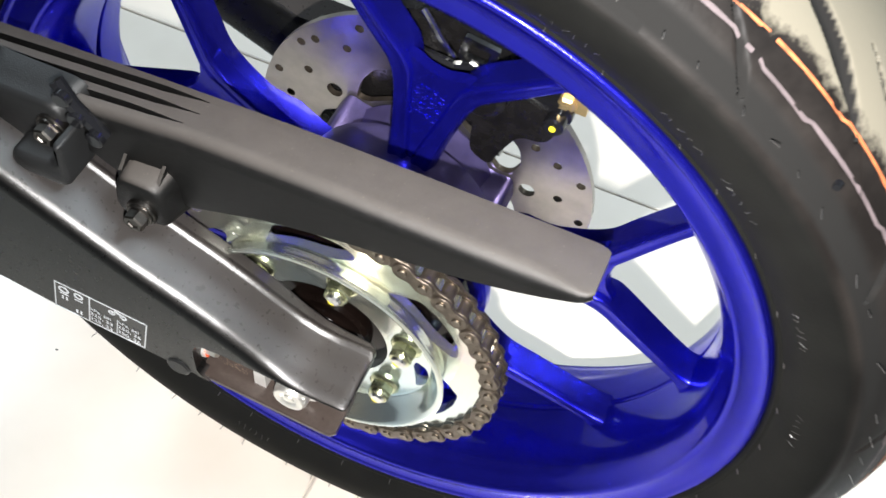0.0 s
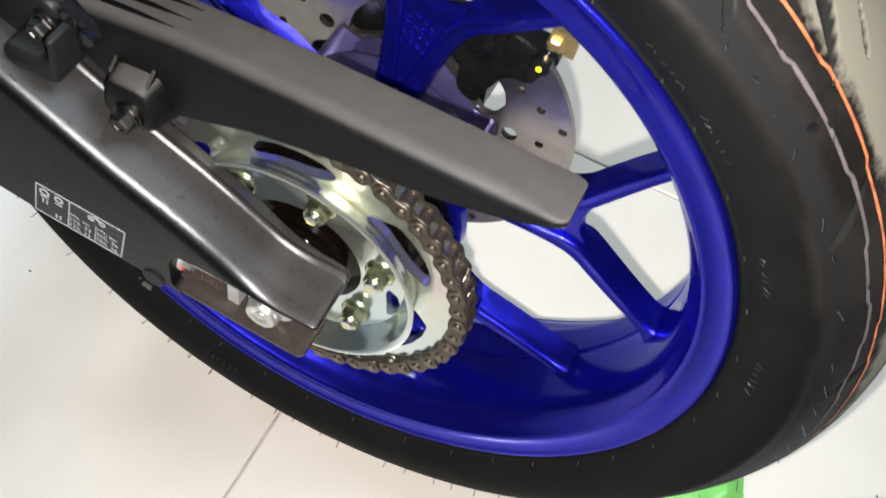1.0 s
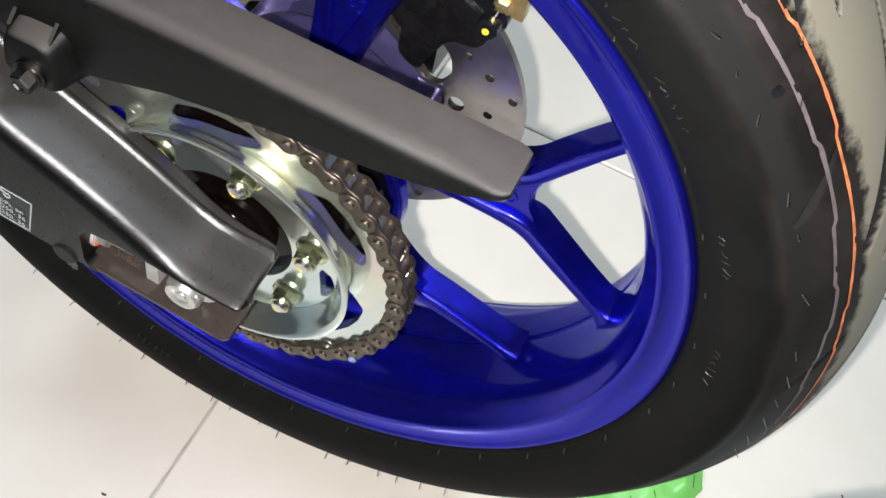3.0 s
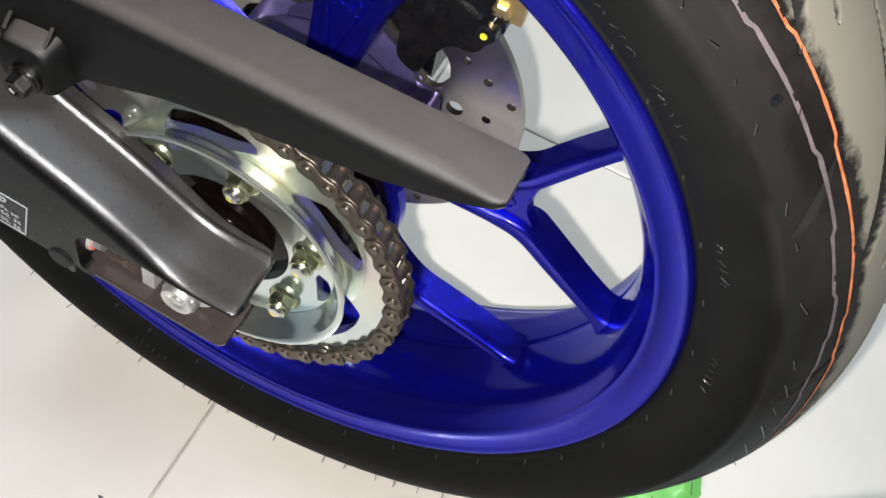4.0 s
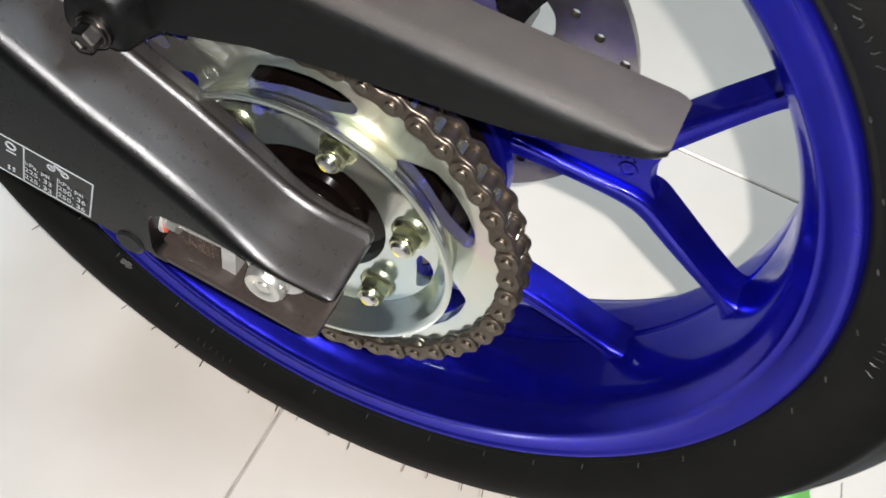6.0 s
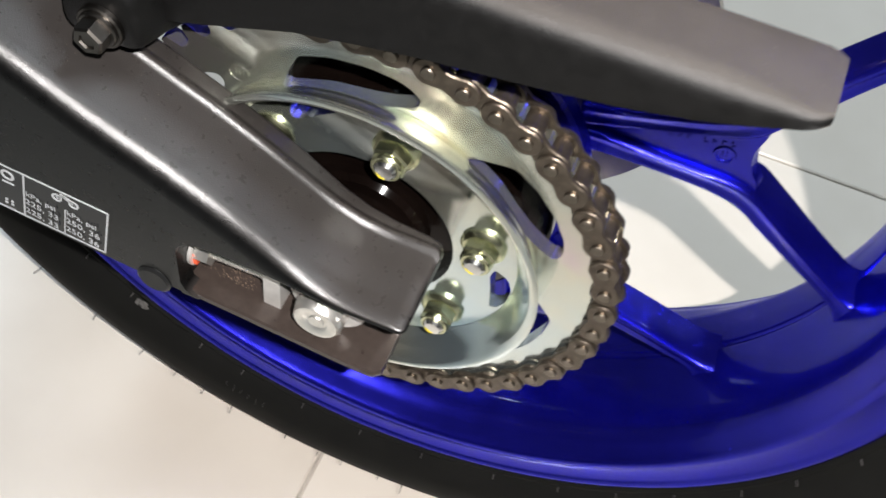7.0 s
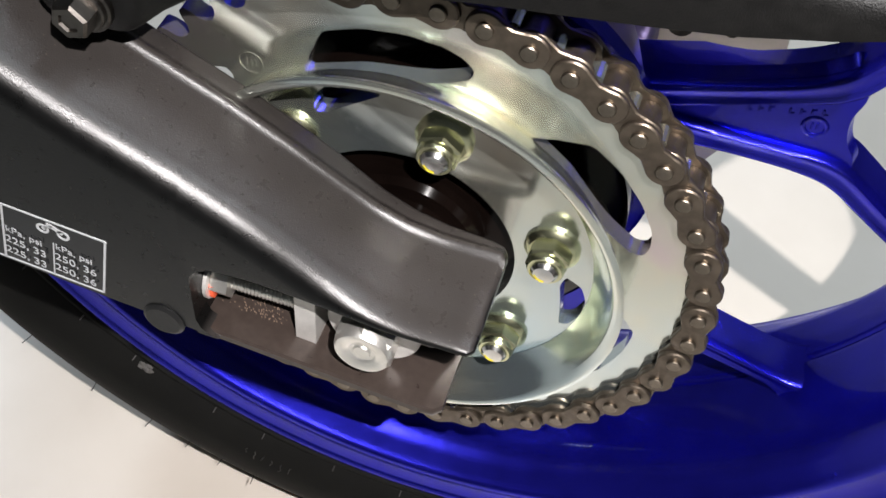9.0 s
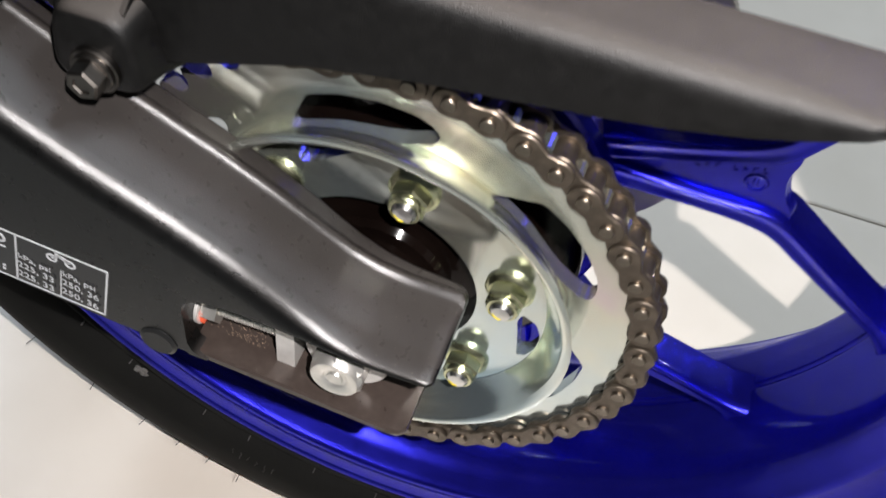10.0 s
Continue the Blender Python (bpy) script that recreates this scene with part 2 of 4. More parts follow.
def curve(points, n=3):
    """A smooth line through points, with n steps from one to the next."""
    pts = [Vector(p) for p in points]
    line = []
    for i in range(len(pts) - 1):
        a, b, c, d = pts[max(i - 1, 0)], pts[i], pts[i + 1], pts[min(i + 2, len(pts) - 1)]
        for k in range(n):
            f = k / n
            line.append(0.5 * (2 * b + (c - a) * f + (2 * a - 5 * b + 4 * c - d) * f * f + (3 * b - a - 3 * c + d) * f ** 3))
    return line + [pts[-1]]


def draft(outline, y0, y1, inset):
    """A plate whose sides lean in towards the back."""
    n = len(outline)
    back = []
    for i in range(n):
        a, b = Vector(outline[i - 1]), Vector(outline[(i + 1) % n])
        d = (b - a).normalized()
        p = Vector(outline[i]) + Vector((-d.y, d.x)) * inset
        back.append((p.x, p.y))
    tris = tessellate_polygon([[Vector((x, z, 0)) for x, z in outline]])
    verts = [(x, y0, z) for x, z in outline] + [(x, y1, z) for x, z in back]
    faces = [tuple(t) for t in tris] + [tuple(i + n for i in reversed(t)) for t in tris]
    faces += [(i, (i + 1) % n, (i + 1) % n + n, i + n) for i in range(n)]
    return verts, faces


def loft(rows, caps=True, closed=True):
    n = len(rows[0])
    verts = [p for row in rows for p in row]
    faces = [(i * n + j, i * n + (j + 1) % n, (i + 1) * n + (j + 1) % n, (i + 1) * n + j) for i in range(len(rows) - 1) for j in range(n if closed else n - 1)]
    if caps and closed:
        faces += [tuple(range(n)), tuple(range((len(rows) - 1) * n, len(rows) * n))]
    return verts, faces


def tube(points, r, sides=8, caps=True):
    """A round bar along points; r may be one number or one for each point."""
    pts = [Vector(p) for p in points]
    rows = []
    side = None
    for i, p in enumerate(pts):
        d = (pts[min(i + 1, len(pts) - 1)] - pts[max(i - 1, 0)]).normalized()
        u = d.cross(side if side and abs(d.dot(side)) < 0.95 else Vector((0, 1, 0) if abs(d.y) < 0.9 else (1, 0, 0))).normalized()
        side = u.cross(d)
        w = d.cross(u)
        rr = r[i] if isinstance(r, (list, tuple)) else r
        rows.append([p + rr * (math.cos(2 * math.pi * k / sides) * u + math.sin(2 * math.pi * k / sides) * w) for k in range(sides)])
    return loft(rows, caps)


def polar(a, r):
    return (r * math.cos(radians(a)), r * math.sin(radians(a)))


def circle(x, z, r, n=20, a0=0.0):
    return [(x + r * math.cos(2 * math.pi * i / n + a0), z + r * math.sin(2 * math.pi * i / n + a0)) for i in range(n)]


def rounded(points, r, n=4):
    """A polygon with its corners rounded."""
    out = []
    m = len(points)
    for i in range(m):
        p, a, b = Vector(points[i]), Vector(points[i - 1]), Vector(points[(i + 1) % m])
        da, db = a - p, b - p
        t = min(r, da.length * 0.45, db.length * 0.45)
        s, e = p + da.normalized() * t, p + db.normalized() * t
        for k in range(n + 1):
            f = k / n
            out.append(tuple((1 - f) ** 2 * s + 2 * f * (1 - f) * p + f * f * e))
    return out


def joined(*pieces):
    verts, faces = [], []
    for v, f in pieces:
        n = len(verts)
        verts += list(v)
        faces += [tuple(i + n for i in q) for q in f]
    return verts, faces


def moved(piece, m):
    return [m @ Vector(v) for v in piece[0]], piece[1]


def disc_stack(profile, sides=6, turn=0.0):
    """A body of rings (y, r) with few or many sides, closed at both ends."""
    rows = [[(r * math.cos(2 * math.pi * k / sides + turn), y, r * math.sin(2 * math.pi * k / sides + turn)) for k in range(sides)] for y, r in profile]
    return loft(rows)


def table(x, rows):
    """Straight-line value at x from rows of (x, value)."""
    return float(np.interp(x, [p[0] for p in rows], [p[1] for p in rows]))


def box(x0, x1, y0, y1, z0, z1):
    return plate([(x0, z0), (x1, z0), (x1, z1), (x0, z1)], [], y0, y1)


# ---------------------------------------------------------------- the room
def room():
    floor = tagged(mesh("floor", *moved(box(-2.791, 2.729, -2.435, 1.705, -0.05, -0.004), Matrix()), GROUT, at=Matrix()), "cream polished floor tiles with thin grey joints", "floor", kind="structure")
    # walls and ceiling are unseen; their dark colour keeps paint and metal reflections dark
    wall = lambda name, *b: tagged(mesh(name, *box(*b), WALL, at=Matrix()), "unseen plain wall, kept dark to darken reflections", "wall", kind="structure")
    wall("wall_north", -2.891, 2.829, 1.705, 1.805, -0.05, 2.95)
    wall("wall_south", -2.891, 2.829, -2.535, -2.435, -0.05, 2.95)
    wall("wall_east", 2.729, 2.829, -2.435, 1.705, -0.05, 2.95)
    wall("wall_west", -2.891, -2.791, -2.435, 1.705, -0.05, 2.95)
    tagged(mesh("ceiling", *box(-2.891, 2.829, -2.535, 1.805, 2.95, 3.05), CEIL, at=Matrix()), "unseen plain ceiling, kept dark to darken reflections", "ceiling", kind="structure")
    return floor


floor = room()


def floor_tiles():
    size, gap = 0.69, 0.0018
    h = size / 2 - gap / 2
    c = 0.0012
    rows = [[(-h, -h, -0.004), (h, -h, -0.004), (h, h, -0.004), (-h, h, -0.004)], [(-h, -h, -c), (h, -h, -c), (h, h, -c), (-h, h, -c)],
            [(-h + c, -h + c, 0), (h - c, -h + c, 0), (h - c, h - c, 0), (-h + c, h - c, 0)]]
    first = None
    for i in range(8):
        for j in range(6):
            at = Matrix.Translation((-2.791 + size * (i + 0.5), -2.435 + size * (j + 0.5), 0))
            if first is None:
                first = mesh("tile", *loft(rows), TILE, floor, at=at)
            else:
                share("tile", first.data, floor, at=at)


# ---------------------------------------------------------------- the motorcycle
bike = tagged(empty("motorcycle", Matrix()), "motorcycle with blue cast rear wheel, black swingarm and chain drive", "motorcycle")

TYRE = [(-0.0500, 0.2285), (-0.0545, 0.2302), (-0.0572, 0.2330), (-0.0572, 0.2350), (-0.0602, 0.2385), (-0.0660, 0.2480), (-0.0683, 0.2590), (-0.0684, 0.2650), (-0.0678, 0.2685), (-0.0663, 0.2712)]


def crown(y, top=0.3085, rho=0.076):
    return top - (rho - math.sqrt(max(rho * rho - y * y, 1e-6)))


def tyre():
    ys = [-0.0640 + 0.0008 * i for i in range(161)]
    prof = TYRE + [(y, crown(y)) for y in ys] + [(-y, r) for y, r in reversed(TYRE)]
    prof += [(0.050, 0.2290), (0.058, 0.262), (0.040, 0.285), (0.0, 0.294), (-0.040, 0.285), (-0.058, 0.262), (-0.050, 0.2290)]
    seg = 1440
    verts, faces = lathe(prof, seg, closed=True)
    n, first = len(prof), len(TYRE)
    for i in range(seg):
        a = 360 * i / seg
        for j in range(161):
            y = ys[j]
            depth = groove(a, abs(y), y < 0)
            if depth:
                k = i * n + first + j
                s = 1 - depth / prof[first + j][1]
                verts[k] = (verts[k][0] * s, verts[k][1], verts[k][2] * s)
    verts = [seat(*v) for v in verts]
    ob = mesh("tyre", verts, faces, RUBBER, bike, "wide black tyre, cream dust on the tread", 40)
    # groove depth sets how dark the rubber is coloured
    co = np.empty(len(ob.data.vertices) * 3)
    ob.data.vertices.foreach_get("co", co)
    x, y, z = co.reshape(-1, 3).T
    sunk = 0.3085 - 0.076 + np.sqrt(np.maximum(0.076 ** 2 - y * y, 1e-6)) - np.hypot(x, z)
    groove_tone = np.where((np.abs(y) < 0.0641) & (sunk < 0.006), np.clip((sunk - 0.0001) / 0.0006, 0, 1), 0)
    ob.data.attributes.new("groove_tone", "FLOAT", "POINT").data.foreach_set("value", groove_tone.astype(np.float32))
    return ob


def fade(f):
    return f * f * (3 - 2 * f)


# start angle, angle spanned, outer and inner distance from the middle, bend, half width
GROOVES = ((22.5, 25.5, 0.0440, 0.0020, 0.013, 0.0042), (22.2, 4.6, 0.0283, 0.0178, 0.0, 0.0013), (7.6, 6.8, 0.0615, 0.0420, 0.0, 0.0020))


def groove(a, y, near):
    """Depth of the slanting tread grooves at an angle and a distance from the middle; they come again every 24 degrees."""
    out = 0.0
    for a0, span, y0, y1, bend, wide in GROOVES:
        for turn in (0, 24):
            u = ((a - a0 + (0 if near else 12)) % 24 + turn) / span
            if u < 1:
                mid = y0 + (y1 - y0 - bend) * u + bend * u * u
                w = wide * min(1, 0.35 + 3 * u) * min(1.0, (1 - u) * 1.6)
                d = abs(y - mid)
                if d < w:
                    out = max(out, 0.0036 * fade(min(1.0, (1 - d / w) * max(1.0, w / 0.0018))))
    return out


def tyre_marks(ob):
    random.seed(4)
    for name, y0, w, mat, label in (("orange_stripe", -0.0450, 0.0012, ORANGE, "thin broken orange paint line"), ("mauve_stripe", -0.0520, 0.0013, PURPLE, "thin faded mauve paint line")):
        verts, faces = [], []
        n = 480
        for i in range(n):
            a = 360 * i / n
            wob = 0.0007 * noise.noise((a * 0.11, y0 * 900, 0)) + 0.0011 * round(2 * noise.noise((a * 0.10, 3.3, y0 * 500)))
            ww = w * (0.8 + 0.6 * abs(noise.noise((a * 0.6, 7, y0 * 300))))
            for k in range(3):
                y = y0 + wob + ww * (k / 2 - 0.5)
                r = crown(y) + 0.0004
                verts.append((r * math.cos(radians(a)), y, r * math.sin(radians(a))))
        for i in range(n):
            for k in range(2):
                if noise.noise((i * 0.9, y0 * 700, 5)) + 0.5 * noise.noise((i * 0.21, k * 2.3, y0 * 300)) > -0.56:
                    p, q = i * 3 + k, (i + 1) % n * 3 + k
                    faces.append((p, p + 1, q + 1, q))
        mesh(name, verts, faces, mat, ob, label)
    pieces = []
    for i in range(90):
        a = 4.0 * i + random.uniform(-0.6, 0.6)
        y = random.choice((-0.066, -0.0655, -0.0660, 0.05, 0.0655))
        r = crown(y) if abs(y) < 0.064 else 0.2790
        out = Vector((math.cos(radians(a)), 0, math.sin(radians(a))))
        side = Vector((0, -1 if y < 0 else 1, 0))
        lean = min(1, abs(y) / 0.066)
        d = (out * (1.15 - lean * 0.75) + side * lean * 0.9 + Vector([random.uniform(-0.25, 0.25) for _ in range(3)])).normalized()
        p = out * r + Vector((0, y, 0))
        pieces.append(tube([p - d * 0.001, p + d * random.uniform(0.003, 0.0060)], 0.00028, 5))
    for i in range(40):
        a = 9 * i + random.uniform(-1.5, 1.5)
        out = Vector((math.cos(radians(a)), 0, math.sin(radians(a))))
        p = Vector(seat(*(out * 0.2352 + Vector((0, -0.0574, 0)))))
        pieces.append(tube([p, p + (out * 0.3 + Vector((0, -1, 0))).normalized() * 0.0030], 0.00036, 5))
    tagged(mesh("moulding_hair", *joined(*pieces), HAIR, ob, "fine rubber moulding hairs"), kind="stuff")
    bars = []
    for start in (6, 24, 43, 52, 66, 84, 250):
        for k in range(6):
            a = start + 1.15 * k
            lean, size = random.uniform(-0.55, 0.55), random.uniform(0.0020, 0.0042)
            line = []
            for n in range(4):
                r = 0.2450 + size * n / 3 + random.uniform(-0.0003, 0.0003)
                y = -table(r, [(0.2385, 0.0602), (0.2480, 0.0660), (0.2590, 0.0683)])
                b = radians(a + lean * n / 3 + random.uniform(-0.15, 0.15))
                line.append(seat(r * math.cos(b), y, r * math.sin(b)))
            bars.append(tube(line, 0.00026, 5))
    tagged(mesh("raised_lettering", *joined(*bars), GLINT, ob, "moulded sidewall marks"), kind="stuff")
    spot = []
    for k in range(9):
        a, r = 234.8 + random.gauss(0, 0.55), 0.2370 + random.gauss(0, 0.0010)
        x, z = polar(a, r)
        spot.append(moved(disc_stack([(-0.0004, random.uniform(0.0006, 0.0013)), (0.0006, 0.0022)], 7), Matrix.Translation(seat(x, -0.0592 - (r - 0.2370) * 0.42, z))))
    mesh("mud_spot", *joined(*spot), SCUFF, ob, "dried grey-brown mud spot")
    x, z = polar(44.5, crown(0.0560))
    mesh("pit", *moved(disc_stack([(-0.0575, 0.0016), (-0.0550, 0.0026)], 9), Matrix.Translation((x, 0, z))), GLOSSBLACK, ob, "small black balance mark")
    strand = [(crown(y) * 1.0025 * math.cos(radians(a)), y, crown(y) * 1.0025 * math.sin(radians(a))) for a, y in ((47.0, -0.0440), (45.0, -0.0470), (43.2, -0.0505), (41.5, -0.0545), (40.2, -0.0590))]
    mesh("rubber_strand", *tube(strand, 0.00018, 5), RUBBER, ob)


def seat(x, y, z):
    """The near flange and the bead of the tyre lean a little against the spokes' plane."""
    r = math.hypot(x, z)
    f = min(1.0, max(0.0, (-0.022 - y) / 0.02)) * min(1.0, max(0.0, (0.285 - r) / 0.035))
    return (x, y + 0.0227 * z * f, z)


RIM = [(-0.0510, 0.2300), (-0.0542, 0.2309), (-0.0564, 0.2304), (-0.0574, 0.2290), (-0.0572, 0.2270), (-0.0562, 0.2258), (-0.0556, 0.2246), (-0.0552, 0.2162), (-0.0556, 0.2148), (-0.0556, 0.2132), (-0.0548, 0.2118), (-0.0534, 0.2109), (-0.0512, 0.2094), (-0.0480, 0.2062), (-0.0440, 0.2032), (-0.0390, 0.2012), (-0.0320, 0.2000), (-0.0240, 0.1991), (-0.0150, 0.1982), (-0.0050, 0.1972), (-0.0030, 0.1974), (-0.0018, 0.1992),
       (-0.0008, 0.1994), (0.0000, 0.1979), (0.0020, 0.1972), (0.0120, 0.1976), (0.0215, 0.1984), (0.0245, 0.1991), (0.0262, 0.2012), (0.0300, 0.2080), (0.0360, 0.2130), (0.0440, 0.2195), (0.0500, 0.2222), (0.0550, 0.2265), (0.0580, 0.2292), (0.0600, 0.2300), (0.0560, 0.2315), (0.0480, 0.2275), (0.0300, 0.2230), (0.0140, 0.2168), (0.0, 0.2060), (-0.0300, 0.2140), (-0.0500, 0.2240)]
SPOKES = (9.5, 80.5, 153.5, 225.5, -60.5)
FACE = -0.0115  # plane of the spokes' face


def wheel():
    verts, faces = lathe(RIM, 256, closed=True)
    rim = mesh("rim", [seat(*v) for v in verts], faces, BLUE, bike, "glossy metallic blue cast rim", 50)
    # hub barrel with the flange that carries the brake disc
    hub = [(-0.034, 0.020), (-0.034, 0.060), (-0.030, 0.064), (-0.012, 0.064), (0.008, 0.058), (0.006, 0.050), (0.020, 0.046), (0.034, 0.048), (0.037, 0.046), (0.037, 0.020)]
    mesh("hub", *lathe(hub, 96, closed=True), LILAC, rim, "lilac-blue cast hub", 30)
    flange = [(-0.0430, 0.0600), (-0.0430, 0.0725), (-0.0415, 0.0740), (-0.0345, 0.0740), (-0.0330, 0.0700), (-0.0330, 0.0600)]
    mesh("hub_flange", *lathe(flange, 96, closed=True), BLUE, rim, "blue painted hub flange", 30)
    # one spoke: a thin web with a pocket, bordered by two full bands that part into the branches
    out = [(0.050, 0.0120), (0.058, 0.0125), (0.070, 0.0135), (0.085, 0.0150), (0.100, 0.0172), (0.115, 0.0202), (0.126, 0.0242), (0.133, 0.0292), (0.139, 0.0355), (0.150, 0.0465), (0.160, 0.0560), (0.170, 0.0655), (0.178, 0.0750), (0.182, 0.0870), (0.182, 0.0990)]
    inn = [(0.050, 0.0004), (0.058, 0.0006), (0.070, 0.0014), (0.085, 0.0042), (0.100, 0.0070), (0.115, 0.0096), (0.1265, 0.0118), (0.1345, 0.0156), (0.1415, 0.0226), (0.1515, 0.0336), (0.164, 0.0474), (0.175, 0.0588), (0.1830, 0.0655), (0.1905, 0.0660), (0.1990, 0.0585)]
    web = draft(rounded(out[:8] + [(0.1365, 0.0140), (0.1325, 0.0062), (0.1318, 0.0), (0.1325, -0.0062), (0.1365, -0.0140)] + [(x, -z) for x, z in reversed(out[:8])], 0.004, 3), FACE, FACE + 0.0055, 0.0015)
    shape = ((0.0, 0.0010), (0.04, -0.0012), (0.09, -0.0026), (0.16, -0.0035), (0.25, -0.0037), (0.36, -0.0033), (0.5, -0.0029), (0.64, -0.0030), (0.75, -0.0035), (0.84, -0.0035), (0.91, -0.0026), (0.96, -0.0012), (1.0, 0.0010))
    beads = []
    for s in (1, -1):
        rows = []
        fine_out, fine_inn = curve(out), curve(inn)
        for p, q in zip(fine_out, fine_inn):
            foot = fade(min(1.0, max(0.0, ((p[0] + q[0]) / 2 - 0.176) / 0.016))) * 0.003
            ring = [(p[0] + (q[0] - p[0]) * f, FACE + h - foot, s * (p[1] + (q[1] - p[1]) * f)) for f, h in shape]
            deep = table(p[0], [(0.060, 0.0200), (0.080, 0.0205), (0.088, 0.0180), (0.098, 0.0155), (0.125, 0.0165), (0.200, 0.0170)])
            ring += [(q[0], FACE + min(deep, table(p[0], [(0.110, 0.0070), (0.136, 0.0165)])), s * q[1]), (p[0], FACE + deep, s * p[1])]
            rows.append(ring)
        beads.append(loft(rows))
    ring = lathe([(FACE + 0.0006 * math.cos(t), 0.0039 + 0.0009 * math.sin(t)) for t in [k * math.pi / 4 for k in range(8)]], 20, closed=True)
    ring = moved(ring, Matrix.Translation((0.1212, 0.0, -0.0002)))
    marks = []
    for k in range(7):
        x, z = 0.0985 + 0.0036 * k + (0.0030 if k > 2 else 0.0), 0.0034 + 0.0003 * k
        marks.append(tube([(x, FACE, z), (x + 0.0002, FACE, z + 0.0022)], 0.00045, 6))
        marks.append(tube([(x, FACE, z + 0.0009 * (k % 3)), (x + 0.0016, FACE, z + 0.0002 + 0.0009 * (k % 3))], 0.00045, 6))
    marks += [tube([(x, FACE, -0.0014), (x + 0.0003, FACE, 0.0014)], 0.0004, 6) for x in (0.1201, 0.1218)]
    spoke = None
    for k in range(5):
        at = AT @ pose(0, 0, 0, 0, -SPOKES[k], 0)
        if spoke is None:
            spoke = mesh("spoke", *joined(web, *beads), BLUE, rim, "", 50, at)
        else:
            share("spoke", spoke.data, rim, at=at)
    mesh("cast_stamp", *joined(ring, *marks), BLUE, rim, "raised cast ring and figure", 30, AT @ pose(0, 0, 0, 0, -SPOKES[0], 0))
    # raised maker's figures on the upper spoke, too small to read
    rows = []
    for i in range(4):
        for j in range(4):
            x, z = 0.0985 + 0.0064 * i, -0.0076 + 0.0044 * j
            rows.append(tube([(x, FACE, z), (x + 0.0036, FACE, z + 0.0002)], 0.0004, 6))
            rows.append(tube([(x + 0.0013 * ((i + j) % 3), FACE, z), (x + 0.0013 * ((i + j) % 3), FACE, z + 0.0024)], 0.0004, 6))
            if (i * 2 + j) % 3:
                rows.append(tube([(x, FACE, z + 0.0024), (x + 0.0034, FACE, z + 0.0022)], 0.0004, 6))
    mesh("cast_stamp", *joined(*rows), BLUE, rim, "raised cast marks", 0, AT @ pose(0, 0, 0, 0, -SPOKES[1], 0))
    # disc carrier lobes on the far side of the hub
    lobe = plate(rounded([(0.030, -0.018), (0.048, -0.010), (0.0595, -0.0085), (0.0595, 0.0085), (0.048, 0.010), (0.030, 0.018)], 0.004), [], 0.010, 0.0375)
    first = None
    for k in range(5):
        at = AT @ pose(0, 0, 0, 0, -(7.2 + 72 * k), 0)
        first = share("disc_mount", first.data, rim, at=at) if first else mesh("disc_mount", *lobe, LILAC, rim, "bare lilac-grey cast arm", at=at)
    return rim


